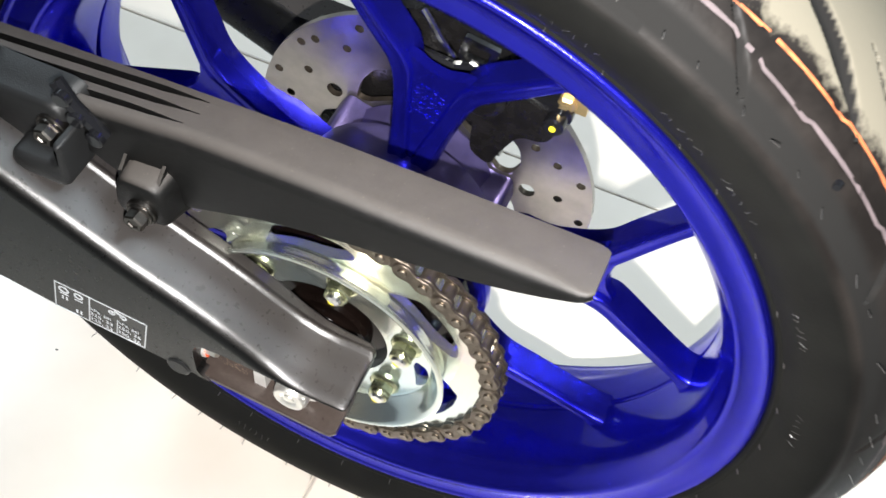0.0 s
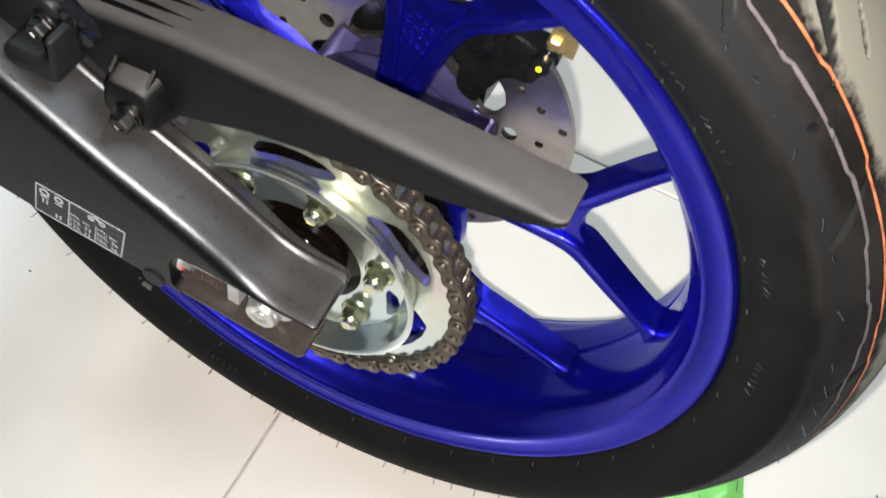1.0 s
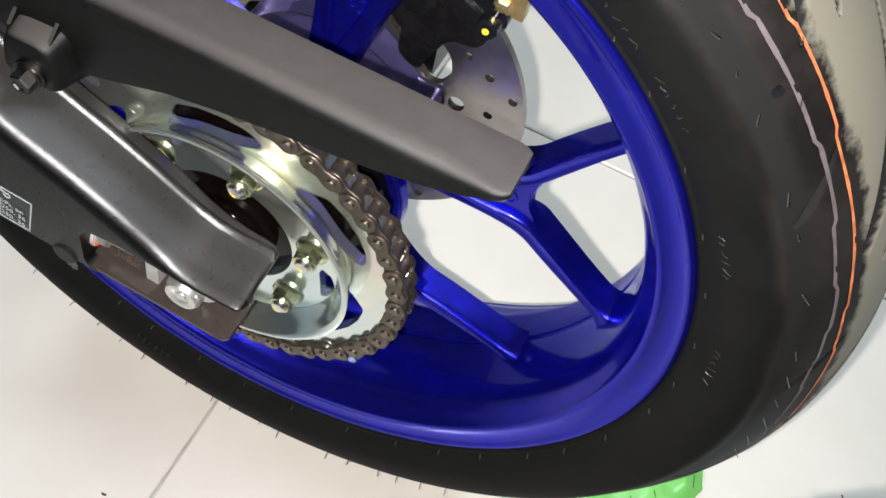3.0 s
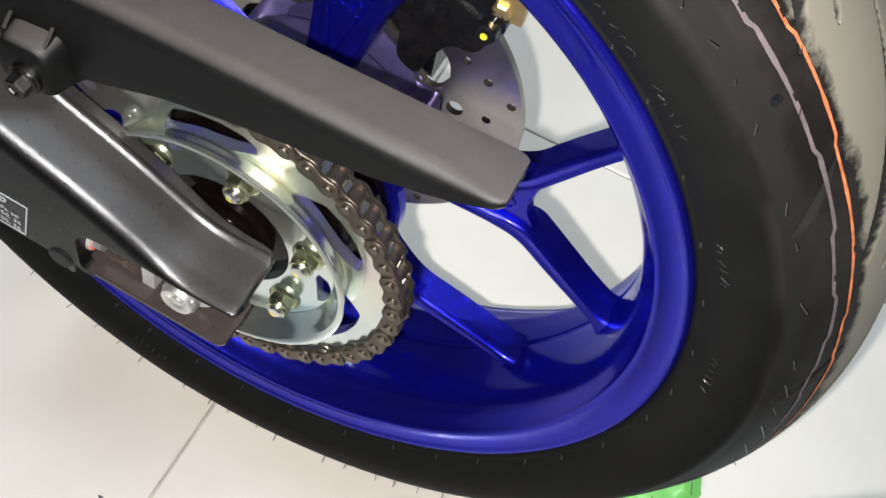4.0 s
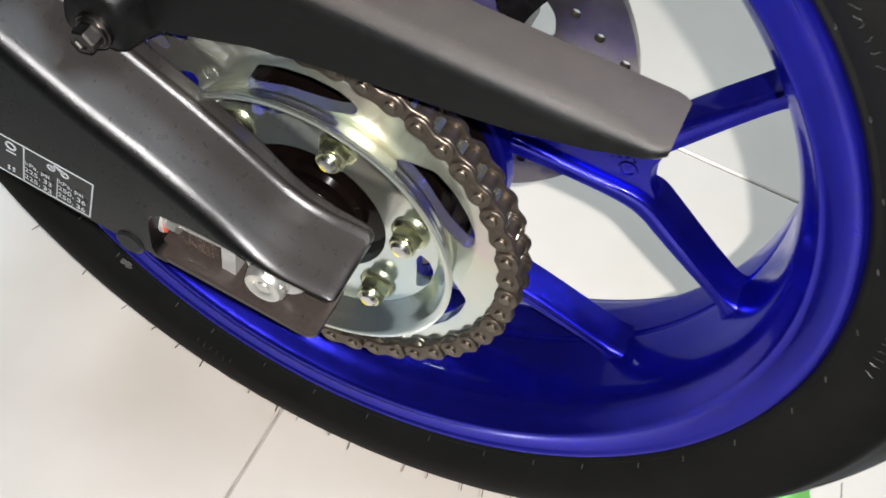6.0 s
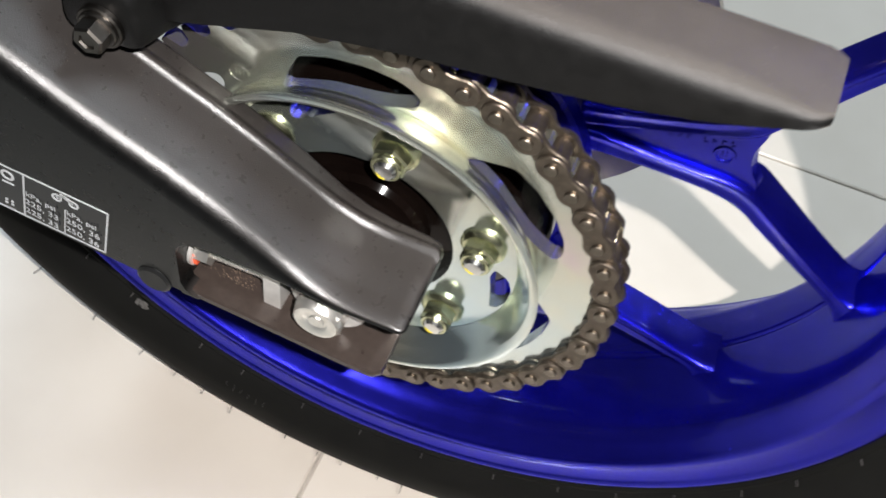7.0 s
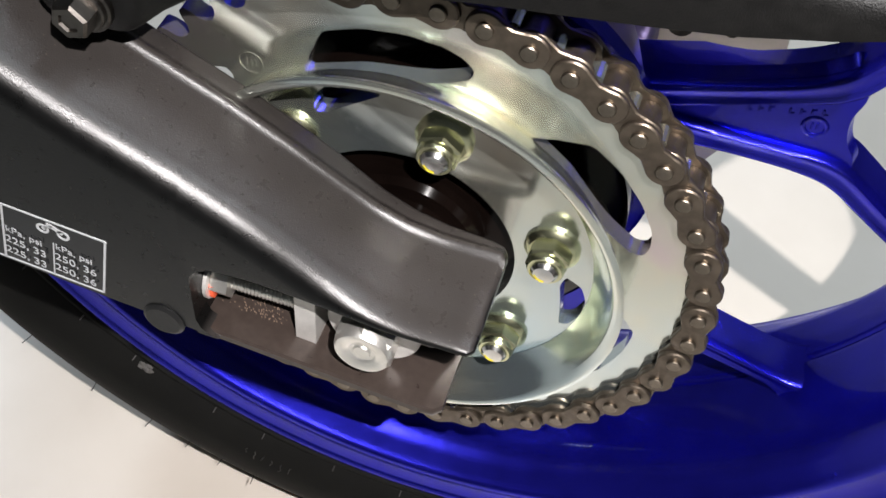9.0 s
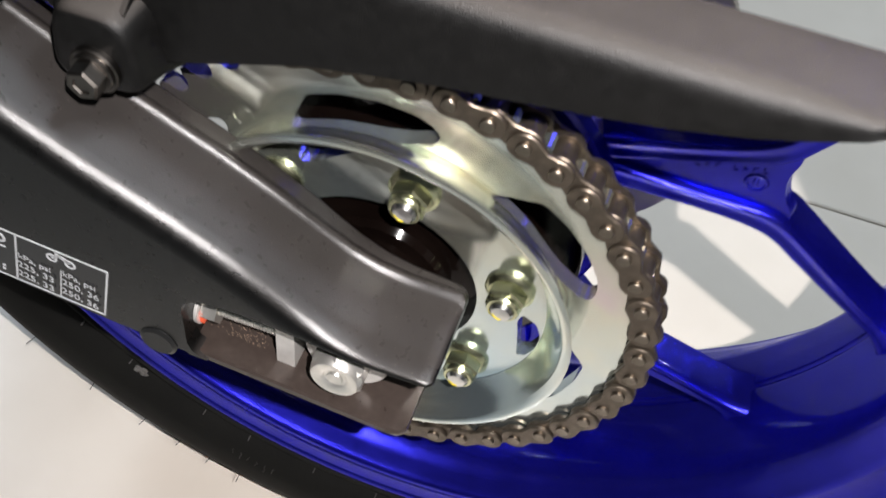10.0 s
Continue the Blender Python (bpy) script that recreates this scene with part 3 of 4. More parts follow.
def brake():
    outer = [polar(i * 1.5, 0.1078) for i in range(240)]
    holes = []
    for k in range(5):
        base = 7.2 + 72 * k
        cut = [(-8, 0.056), (-20, 0.064), (-32, 0.070), (-44, 0.071), (-54, 0.067), (-62, 0.057), (-60, 0.050), (-36, 0.047), (-12, 0.050)]
        holes.append(rounded([polar(base + a, r) for a, r in cut], 0.004, 3))
        holes.append(circle(*polar(base, 0.0672), 0.0052, 14))
        for a, r in ((0.2, 0.0866), (9.6, 0.1014), (18.4, 0.0900), (28, 0.0815), (-9, 0.1014), (37, 0.0985), (47, 0.0866), (57, 0.0985)):
            holes.append(circle(*polar(base + a, r), 0.0028, 12))
    inner = [polar(-i * 6, 0.040) for i in range(60)]
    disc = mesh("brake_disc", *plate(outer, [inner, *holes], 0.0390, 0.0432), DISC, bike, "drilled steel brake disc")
    # walls of holes and cut-outs are coloured a darker brown than the faces
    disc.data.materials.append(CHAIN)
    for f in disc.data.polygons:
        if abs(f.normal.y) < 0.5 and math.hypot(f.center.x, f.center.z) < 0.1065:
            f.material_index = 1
    # caliper: bridge over the disc, two pistons housings, bracket arm, pad pin, gold bleed bracket
    body = plate(rounded([polar(a, r) for a, r in ((98, 0.083), (98, 0.135), (86, 0.142), (72, 0.136), (62, 0.122), (60, 0.098), (64, 0.080), (80, 0.076))], 0.008), [], 0.018, 0.037)
    back = plate(rounded([polar(a, r) for a, r in ((100, 0.080), (100, 0.140), (80, 0.146), (60, 0.135), (58, 0.085))], 0.008), [], 0.046, 0.075)
    over = plate(rounded([polar(a, r) for a, r in ((97, 0.112), (97, 0.140), (80, 0.146), (63, 0.136), (63, 0.112))], 0.006), [], 0.030, 0.060)
    humps = [moved(disc_stack([(0.020, 0.016), (0.012, 0.015), (0.009, 0.011)], 20), Matrix.Translation((*[polar(a, 0.108)[0]], 0, polar(a, 0.108)[1]))) for a in (88, 70)]
    caliper = mesh("brake_caliper", *joined(body, back, over, *humps), CASTBLACK, bike, "black two-piston brake caliper")
    arm = plate(rounded([polar(a, r) for a, r in ((66, 0.080), (64, 0.115), (48, 0.122), (44, 0.104), (50, 0.092), (46, 0.072), (40, 0.060), (54, 0.056))], 0.006), [], 0.022, 0.036)
    carrier = plate(rounded([polar(a, r) for a, r in ((58, 0.022), (56, 0.070), (62, 0.092), (90, 0.096), (118, 0.094), (140, 0.103), (170, 0.104), (196, 0.090), (205, 0.050), (205, 0.022))], 0.006), [], 0.0500, 0.0600)
    mesh("carrier", *carrier, CASTBLACK, caliper, "black caliper carrier plate")
    mesh("bracket", *arm, CASTBLACK, caliper, "black bracket arm")
    at = Matrix.Translation((0.0773, 0, 0.0919))
    mesh("bleed_screw", *moved(joined(disc_stack([(0.036, 0.0075), (0.026, 0.0075), (0.024, 0.0058), (0.0175, 0.0058), (0.0162, 0.0048)], 18), box(-0.022, 0.004, 0.024, 0.036, -0.004, 0.008)), at), GLOSSBLACK, caliper)
    mesh("paint_dot", *moved(disc_stack([(0.0163, 0.0019), (0.0156, 0.0017)], 12), at), YELLOW, caliper, "yellow paint dot")
    at = Matrix.Translation((0.0796, -0.0060, 0.0990))
    mesh("pad_pin", *moved(joined(disc_stack([(0.042, 0.0055), (0.034, 0.0055), (0.033, 0.0042)], 6), box(-0.004, 0.011, 0.036, 0.042, -0.005, 0.010)), at), GOLD, caliper, "gold hexagon fitting")
    at = Matrix.Translation((0.0340, -0.004, 0.1300))
    square = [(-0.011, -0.007), (0.008, -0.010), (0.011, 0.006), (-0.008, 0.009)]
    mesh("bridge_clip", *moved(joined(plate(rounded(square, 0.0015, 2), [list(reversed([(x * 0.6, z * 0.55) for x, z in square]))], 0.0150, 0.0180), tube([(-0.030, 0.014, 0.018), (-0.018, 0.010, 0.006), (-0.012, 0.012, -0.004), (-0.016, 0.014, -0.014)], 0.0018), tube([(0.012, 0.014, -0.006), (0.020, 0.016, -0.008), (0.028, 0.020, -0.012)], 0.0024)), at), SILVER, caliper, "bright steel pad clip")
    hose = tube([(-0.010, 0.020, 0.120), (0.006, 0.004, 0.126), (0.024, 0.004, 0.124), (0.040, 0.016, 0.118), (0.056, 0.020, 0.108)], 0.0030, 8)
    mesh("hose", *hose, GLOSSBLACK, caliper)


PINS = 93.25  # angle of chain pin nought
YC = -0.0884  # middle of the chain
RP = 0.0127 / 2 / math.sin(math.pi / 48)


def sprocket():
    outline = []
    for k in range(48):
        a = PINS - 7.5 * k
        for d, r in ((-3.75, RP + 0.0030), (-3.1, RP + 0.0027), (-2.45, RP + 0.0006), (-2.0, RP - 0.0022), (-1.2, RP - 0.0038), (0, RP - 0.0043), (1.2, RP - 0.0038), (2.0, RP - 0.0022), (2.45, RP + 0.0006), (3.1, RP + 0.0027)):
            outline.append(polar(a - d, r))
    slot = [(119.5, 0.0668), (115, 0.0735), (109.3, 0.0815), (101, 0.0829), (92, 0.0833), (84, 0.0829), (79.5, 0.0812), (77, 0.0785), (77.4, 0.0752), (80.5, 0.0722), (85, 0.0690), (90, 0.0672), (104, 0.0664)]
    holes = [rounded([polar(a - 60 * k, r) for a, r in slot], 0.0022, 3) for k in range(6)]
    kidney = [(3.2, 0.0545), (0, 0.0600), (-6, 0.0628), (-13, 0.0632), (-19, 0.0622), (-21.5, 0.0595), (-17, 0.0575), (-8, 0.0545), (-2, 0.0530)]
    holes += [rounded([polar(a - 120 * k, r) for a, r in kidney], 0.0016, 3) for k in range(3)]
    holes.append([polar(-6 * i, 0.0375) for i in range(60)])
    ob = mesh("sprocket", *plate(outline, holes, -0.0915, -0.0852), ZINC, bike, "bright zinc-plated rear sprocket with curved slots", 25)
    cup = [(-0.0917, 0.0630), (-0.0940, 0.0655), (-0.0985, 0.0690), (-0.1025, 0.0708), (-0.1042, 0.0722), (-0.1046, 0.0738), (-0.1038, 0.0751), (-0.1022, 0.0748), (-0.1005, 0.0732), (-0.0965, 0.0716), (-0.0935, 0.0700), (-0.0917, 0.0685)]
    mesh("guard_ring", *lathe(cup, 160, closed=True), ZINC, ob, "raised zinc-plated ring with a rolled edge", 60)
    nut = joined(disc_stack([(-0.0914, 0.0089), (-0.0927, 0.0089), (-0.0938, 0.0078), (-0.0942, 0.0070)], 32), disc_stack([(-0.0932, 0.0072), (-0.0984, 0.0072), (-0.0994, 0.0064)], 6, 0.35))
    collar = disc_stack([(-0.0988, 0.0059), (-0.1008, 0.0059), (-0.1016, 0.0054), (-0.1016, 0.0045), (-0.1009, 0.0044)], 28)
    stud = disc_stack([(-0.1000, 0.0043), (-0.1022, 0.0043), (-0.1033, 0.0033), (-0.1035, 0.0012)], 20)
    mark = loft([[(0.0050 * math.cos(t), -0.1019, 0.0050 * math.sin(t)) for t in [radians(200 + 8 * k) for k in range(11)]], [(0.0027 * math.cos(t), -0.1037, 0.0027 * math.sin(t)) for t in [radians(200 + 8 * k) for k in range(11)]]], False, False)
    made = None
    for k in range(6):
        at = AT @ Matrix.Translation((polar(77.5 - 60 * k, 0.0505)[0], 0, polar(77.5 - 60 * k, 0.0505)[1]))
        if made is None:
            made = [mesh("nut", *joined(nut, collar), NUTZ, ob, "yellow zinc flange nut", 25, at), mesh("stud", *stud, SILVER, ob, "", 25, at), mesh("paint_mark", *mark, YELLOW, ob, "yellow inspection paint", 25, at)]
        else:
            for o in made:
                share(o.name.split(".")[0], o.data, ob, o.get("label", ""), at)
    # stamped maker ring and bars
    x, z = polar(130.2, 0.0762)
    ring = moved(lathe([(-0.0915, 0.0036), (-0.0917, 0.0037), (-0.0915, 0.0038), (-0.0913, 0.0037)], 28, closed=True), Matrix.Translation((x, 0, z)))
    bars = [box(x + dx, x + dx + 0.0004, -0.0917, -0.0914, z + dz, z + dz + 0.0026) for dx, dz in ((-0.0016, -0.0012), (-0.0002, -0.0014), (0.0012, -0.0012), (0.0058, -0.0075), (0.0074, -0.0078), (0.0090, -0.0070))]
    mesh("stamp", *joined(ring, *bars), ZINC, ob, "stamped ring and marks")
    # cush drive drum behind it
    mesh("cush_drum", *lathe([(-0.0990, 0.010), (-0.0990, 0.0185), (-0.0965, 0.0200), (-0.0930, 0.0200), (-0.0925, 0.0245), (-0.0900, 0.0262), (-0.0865, 0.0262), (-0.0855, 0.0330), (-0.0850, 0.0376), (-0.0842, 0.0490), (-0.0820, 0.0525), (-0.0680, 0.0535), (-0.0660, 0.0655), (-0.0640, 0.0680), (-0.0345, 0.0680), (-0.0345, 0.010)], 96, closed=True), BROWNBLACK, bike, "brown-black sprocket carrier drum", 30)
    return ob


def chain():
    ob = tagged(empty("chain", AT), "steel roller chain with brown-grey plates")
    ob.parent = bike
    ob.matrix_parent_inverse = WORLD[bike].inverted()
    pts = []
    lead = 14
    # the upper run leaves level at pin nought, the lower run leaves at pin 25
    for k in range(lead, 0, -1):
        x, z = polar(PINS, RP)
        d = Vector((-math.cos(radians(4.5)), -math.sin(radians(4.5))))
        pts.append((x + d.x * 0.0127 * k, z + d.y * 0.0127 * k))
    for k in range(26):
        pts.append(polar(PINS - 7.5 * k, RP))
    for k in range(1, lead + 1):
        x, z = pts[lead + 25]
        pts.append((x - 0.0127 * k * math.cos(radians(13)), z + 0.0127 * k * math.sin(radians(13))))

    def eight(r, waist):
        p = 0.00635
        side = [(p + r * math.cos(t), r * math.sin(t)) for t in [radians(-118 + 236 * i / 14) for i in range(15)]]
        mid = [(0.0, waist)]
        return side + mid + [(-x, -z) for x, z in side] + [(0.0, -waist)]

    def slab(y0, y1, r, w):
        b = 0.0004
        big, small = eight(r, w), eight(r - b, w - b)
        s = 1 if y1 > y0 else -1
        return loft([[(x, y0, z) for x, z in big], [(x, y1 - s * b, z) for x, z in big], [(x, y1, z) for x, z in small]])

    outer = joined(slab(-0.0058, -0.0073, 0.0056, 0.0039), slab(0.0058, 0.0073, 0.0056, 0.0039))
    inner = joined(slab(-0.0041, -0.0056, 0.0058, 0.0042), slab(0.0041, 0.0056, 0.0058, 0.0042))
    pin = joined(disc_stack([(-0.0070, 0.0025), (-0.0080, 0.0025), (-0.0083, 0.0022), (-0.0083, 0.0006)], 14))
    roller = disc_stack([(-0.0040, 0.00425), (0.0040, 0.00425)], 18)
    pieces = {"outer_link": (outer, CHAIN), "inner_link": (inner, CHAIN), "pin": (pin, PIN), "roller": (roller, CHAIN)}
    first = {}

    def put(name, x, z, a):
        at = AT @ pose(x, YC, z, 0, -a, 0)
        if name in first:
            share(name, first[name], ob, at=at)
        else:
            first[name] = mesh(name, *pieces[name][0], pieces[name][1], ob, at=at).data

    for i, (x, z) in enumerate(pts):
        put("pin", x, z, 0)
        put("roller", x, z, 0)
        if i + 1 < len(pts):
            u, w = pts[i + 1]
            put("outer_link" if (i - lead) % 2 == 0 else "inner_link", (x + u) / 2, (z + w) / 2, math.degrees(math.atan2(w - z, u - x)))


ARM_TOP = [(-0.42, 0.252), (-0.20, 0.139), (-0.14, 0.107), (-0.0787, 0.0715), (-0.0486, 0.0570), (-0.032, 0.0478), (-0.0148, 0.0372), (-0.004, 0.0308), (0.006, 0.0268), (0.0174, 0.0248), (0.0372, 0.0248)]
ARM_LOW = [(-0.42, 0.060), (-0.20, 0.012), (-0.115, -0.004), (-0.080, -0.0085), (-0.0500, -0.0115), (0.0295, -0.0195)]


def swingarm():
    def section(x, low):
        """Ring of points of the arm's section at x, from the inner foot over the top to the outer foot."""
        t = table(x, ARM_TOP)
        yi, yo = -0.1068, -0.1420
        yl = table(x, [(-0.02, -0.0985), (0.030, -0.1020), (0.0372, -0.1040)])
        thick = min(0.0042, (t - low) * 0.8)
        ring = [(x, yi, low), (x, yi, t - thick - 0.0003), (x, yl + 0.0002, t - thick), (x, yl, t - 0.0022), (x, yl - 0.0004, t - 0.0010), (x, yl - 0.0013, t - 0.0004)]
        ring += [(x, -0.1048 - 0.0066 * f, t - 0.0003 + 0.0016 * math.sin(math.pi * f) ** 2) for f in (0.0, 0.15, 0.28, 0.4, 0.5, 0.6, 0.72, 0.85, 1.0)]
        ring += [(x, -0.1180, t - 0.0008), (x, -0.1260, t - 0.0018), (x, -0.1305, t - 0.0027)]
        r = min(0.0125, t - low - 0.0016)
        ring += [(x, -0.1318 - 0.0102 * math.sin(b), t - 0.0029 - (r - 0.0025) * (1 - math.cos(b))) for b in [radians(4 + 9.5 * n) for n in range(10)]]
        ring += [(x, yo, low + 0.0006), (x, yo + 0.0015, low)]
        return ring

    def top_low(x):
        return table(x, [(-0.0500, 0.0215), (-0.030, 0.0232), (-0.0094, 0.0214), (0.0046, 0.0193), (0.0146, 0.0182), (0.0372, 0.0185)])

    xs = [-0.42, -0.30, -0.24, -0.20, -0.17, -0.14, -0.11, -0.095, -0.08, -0.065, -0.055, -0.0500]
    solid = loft([section(x, table(x, ARM_LOW)) for x in xs])
    xs = [-0.0500, -0.045, -0.040, -0.036, -0.032, -0.026, -0.020, -0.0148, -0.010, -0.004, 0.000, 0.006, 0.012, 0.0174, 0.024, 0.031, 0.0352, 0.0366, 0.0372]
    rows = []
    for x in xs:
        ring = section(x, top_low(x))
        inset = 0.0 if x < 0.035 else (x - 0.035) ** 2 * 420
        rows.append([(px, py + (inset if py < -0.125 else -inset), pz - inset * 0.6 if pz > top_low(x) + 0.002 else pz) for px, py, pz in ring])
    top = loft(rows)
    # back wall and lower flange of the open end
    wall = loft([[(x, -0.1180, table(x, ARM_LOW) + 0.001), (x, -0.1180, top_low(x) + 0.002), (x, -0.1130, top_low(x) + 0.002), (x, -0.1130, table(x, ARM_LOW) + 0.001)] for x in (-0.0500, -0.03, -0.01, 0.01, 0.024, 0.0285)])
    lowrows = []
    for x in (-0.0520, -0.046, -0.03, -0.01, 0.01, 0.022, 0.0270, 0.0288, 0.0295):
        z = table(x, ARM_LOW)
        cut = 0.0 if x < 0.0265 else (x - 0.0265) * 1.0
        lowrows.append([(x, -0.1405 + cut, z + 0.0006), (x, -0.1398 + cut, z + 0.0014), (x, -0.1130, z + 0.0014), (x, -0.1130, z - 0.0025), (x, -0.1398 + cut, z - 0.0025), (x, -0.1405 + cut, z - 0.0018)])
    low = loft(lowrows)
    fillet = [plate([(-0.0500, 0.0222), (-0.0435, 0.0222), (-0.0462, 0.0206), (-0.0482, 0.0188), (-0.0496, 0.0165), (-0.0500, 0.0135)], [], -0.1420, -0.1345),
              plate([(-0.0500, -0.0120), (-0.0430, -0.0122), (-0.0462, -0.0108), (-0.0486, -0.0088), (-0.0500, -0.0050)], [], -0.1420, -0.1345)]
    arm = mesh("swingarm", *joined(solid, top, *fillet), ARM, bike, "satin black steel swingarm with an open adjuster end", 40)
    mesh("axle_channel", *joined(wall, low), CHANNEL, arm, "dusty inside of the adjuster channel", 40)
    mesh("plug", *moved(disc_stack([(-0.1390, 0.0070), (-0.1424, 0.0070), (-0.1432, 0.0058)], 24), Matrix.Translation((-0.0612, 0, -0.0100))), PLASTIC, arm, "round black plug")
    # right-hand arm beyond the wheel
    xs = (-0.42, -0.2, -0.12, -0.05, 0.03)
    foot = [(-0.42, 0.080), (-0.19, -0.019), (-0.12, -0.050), (0.03, -0.055)]
    far = loft([[(x, 0.108, table(x, foot)), (x, 0.105, table(x, foot) + 0.006), (x, 0.105, table(x, foot) + 0.050), (x, 0.109, table(x, foot) + 0.055), (x, 0.134, table(x, foot) + 0.055), (x, 0.138, table(x, foot))] for x in xs])
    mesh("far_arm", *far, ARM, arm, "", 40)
    # axle, washers, block and adjuster
    mesh("axle", *joined(disc_stack([(0.130, 0.0075), (-0.1220, 0.0075)], 24)), SILVER, bike, "bright zinc axle")
    head = moved(joined(disc_stack([(-0.1235, 0.0101), (-0.1372, 0.0101), (-0.1384, 0.0091)], 6, 0.52), disc_stack([(-0.1366, 0.0094), (-0.1386, 0.0090), (-0.1396, 0.0084), (-0.1397, 0.0076), (-0.1393, 0.0050), (-0.1390, 0.0044), (-0.1386, 0.0040), (-0.1385, 0.0030), (-0.1391, 0.0026), (-0.1391, 0.0012)], 36)), Matrix.Translation((0.0032, 0, 0.0002)))
    ax = mesh("axle_bolt", *head, PLATED, bike, "bright zinc hexagon axle bolt head", 25)
    mesh("washer", *moved(disc_stack([(-0.1202, 0.0142), (-0.1236, 0.0142), (-0.1240, 0.0137)], 40), Matrix.Translation((0.0034, 0, -0.0005))), SILVER, ax)
    mesh("washer", *moved(disc_stack([(-0.1238, 0.0152), (-0.1284, 0.0152), (-0.1290, 0.0146)], 44), Matrix.Translation((0.0034, 0, -0.0004))), ALLOY, ax)
    block = plate(rounded([(-0.0212, -0.0165), (-0.0144, -0.0165), (-0.0144, 0.0130), (-0.0212, 0.0130)], 0.001, 2), [], -0.1320, -0.1185)
    plate2 = plate(rounded([(-0.0190, -0.0150), (0.0215, -0.0150), (0.0215, 0.0120), (-0.0190, 0.0120)], 0.002, 2), [circle(0, 0, 0.0090)], -0.1200, -0.1182)
    adj = mesh("chain_adjuster", *joined(block, plate2), ALLOY, bike, "cast alloy chain adjuster block")
    thread = []
    for i in range(46):
        x = -0.0470 + 0.0006 * i
        thread.append([(x, -0.1285 + (0.0031 if i % 2 else 0.0026) * math.cos(2 * math.pi * k / 12), 0.0020 + (0.0031 if i % 2 else 0.0026) * math.sin(2 * math.pi * k / 12)) for k in range(12)])
    mesh("threaded_rod", *loft(thread), PLATED, adj)
    nut = moved(disc_stack([(-0.0028, 0.0062), (0.0028, 0.0062)], 6), pose(-0.0455, -0.1285, 0.0020, 0, 0, 90))
    mesh("adjuster_nut", *nut, PLATED, adj)
    nut = moved(disc_stack([(-0.0006, 0.0078), (0.0006, 0.0078)], 20), pose(-0.0492, -0.1285, 0.0020, 0, 0, 90))
    mesh("lock_washer", *nut, ALLOY, adj)
    mesh("paint_mark", *box(-0.0486, -0.0470, -0.1342, -0.1318, -0.0022, 0.0030), RED, adj, "red inspection paint")
    random.seed(3)
    tiny = [moved(disc_stack([(-0.0002, random.uniform(0.00006, 0.0002)), (0.0003, 0.0001)], 5), Matrix.Translation((random.gauss(-0.034, 0.005), -0.1184, random.gauss(-0.004, 0.005)))) for _ in range(170)]
    tiny += [moved(disc_stack([(-0.0001, random.uniform(0.00006, 0.0002)), (0.0003, 0.0001)], 5), Matrix.Translation((x, random.uniform(-0.130, -0.1190), table(x, ARM_LOW) + 0.0016)) @ pose(0, 0, 0, 90, 0, 0)) for x in [random.gauss(-0.034, 0.006) for _ in range(170)]]
    tagged(mesh("rust_grit", *joined(*tiny), material("rust_grit", (0.20, 0.140, 0.098), 0.8), arm, "specks of brown grit"), kind="stuff")
    sticker(arm)
    return arm


def text(body, size, m, mat, parent, name="print", label="", bold=0.0):
    c = bpy.data.curves.new(name, "FONT")
    c.body, c.size, c.align_x = body, size, "LEFT"
    c.extrude, c.offset = 0.00004, bold
    ob = new("tmp", c)
    me = bpy.data.meshes.new_from_object(ob)
    bpy.data.objects.remove(ob)
    me.materials.clear()
    me.materials.append(mat)
    return share(name, me, parent, label, m)


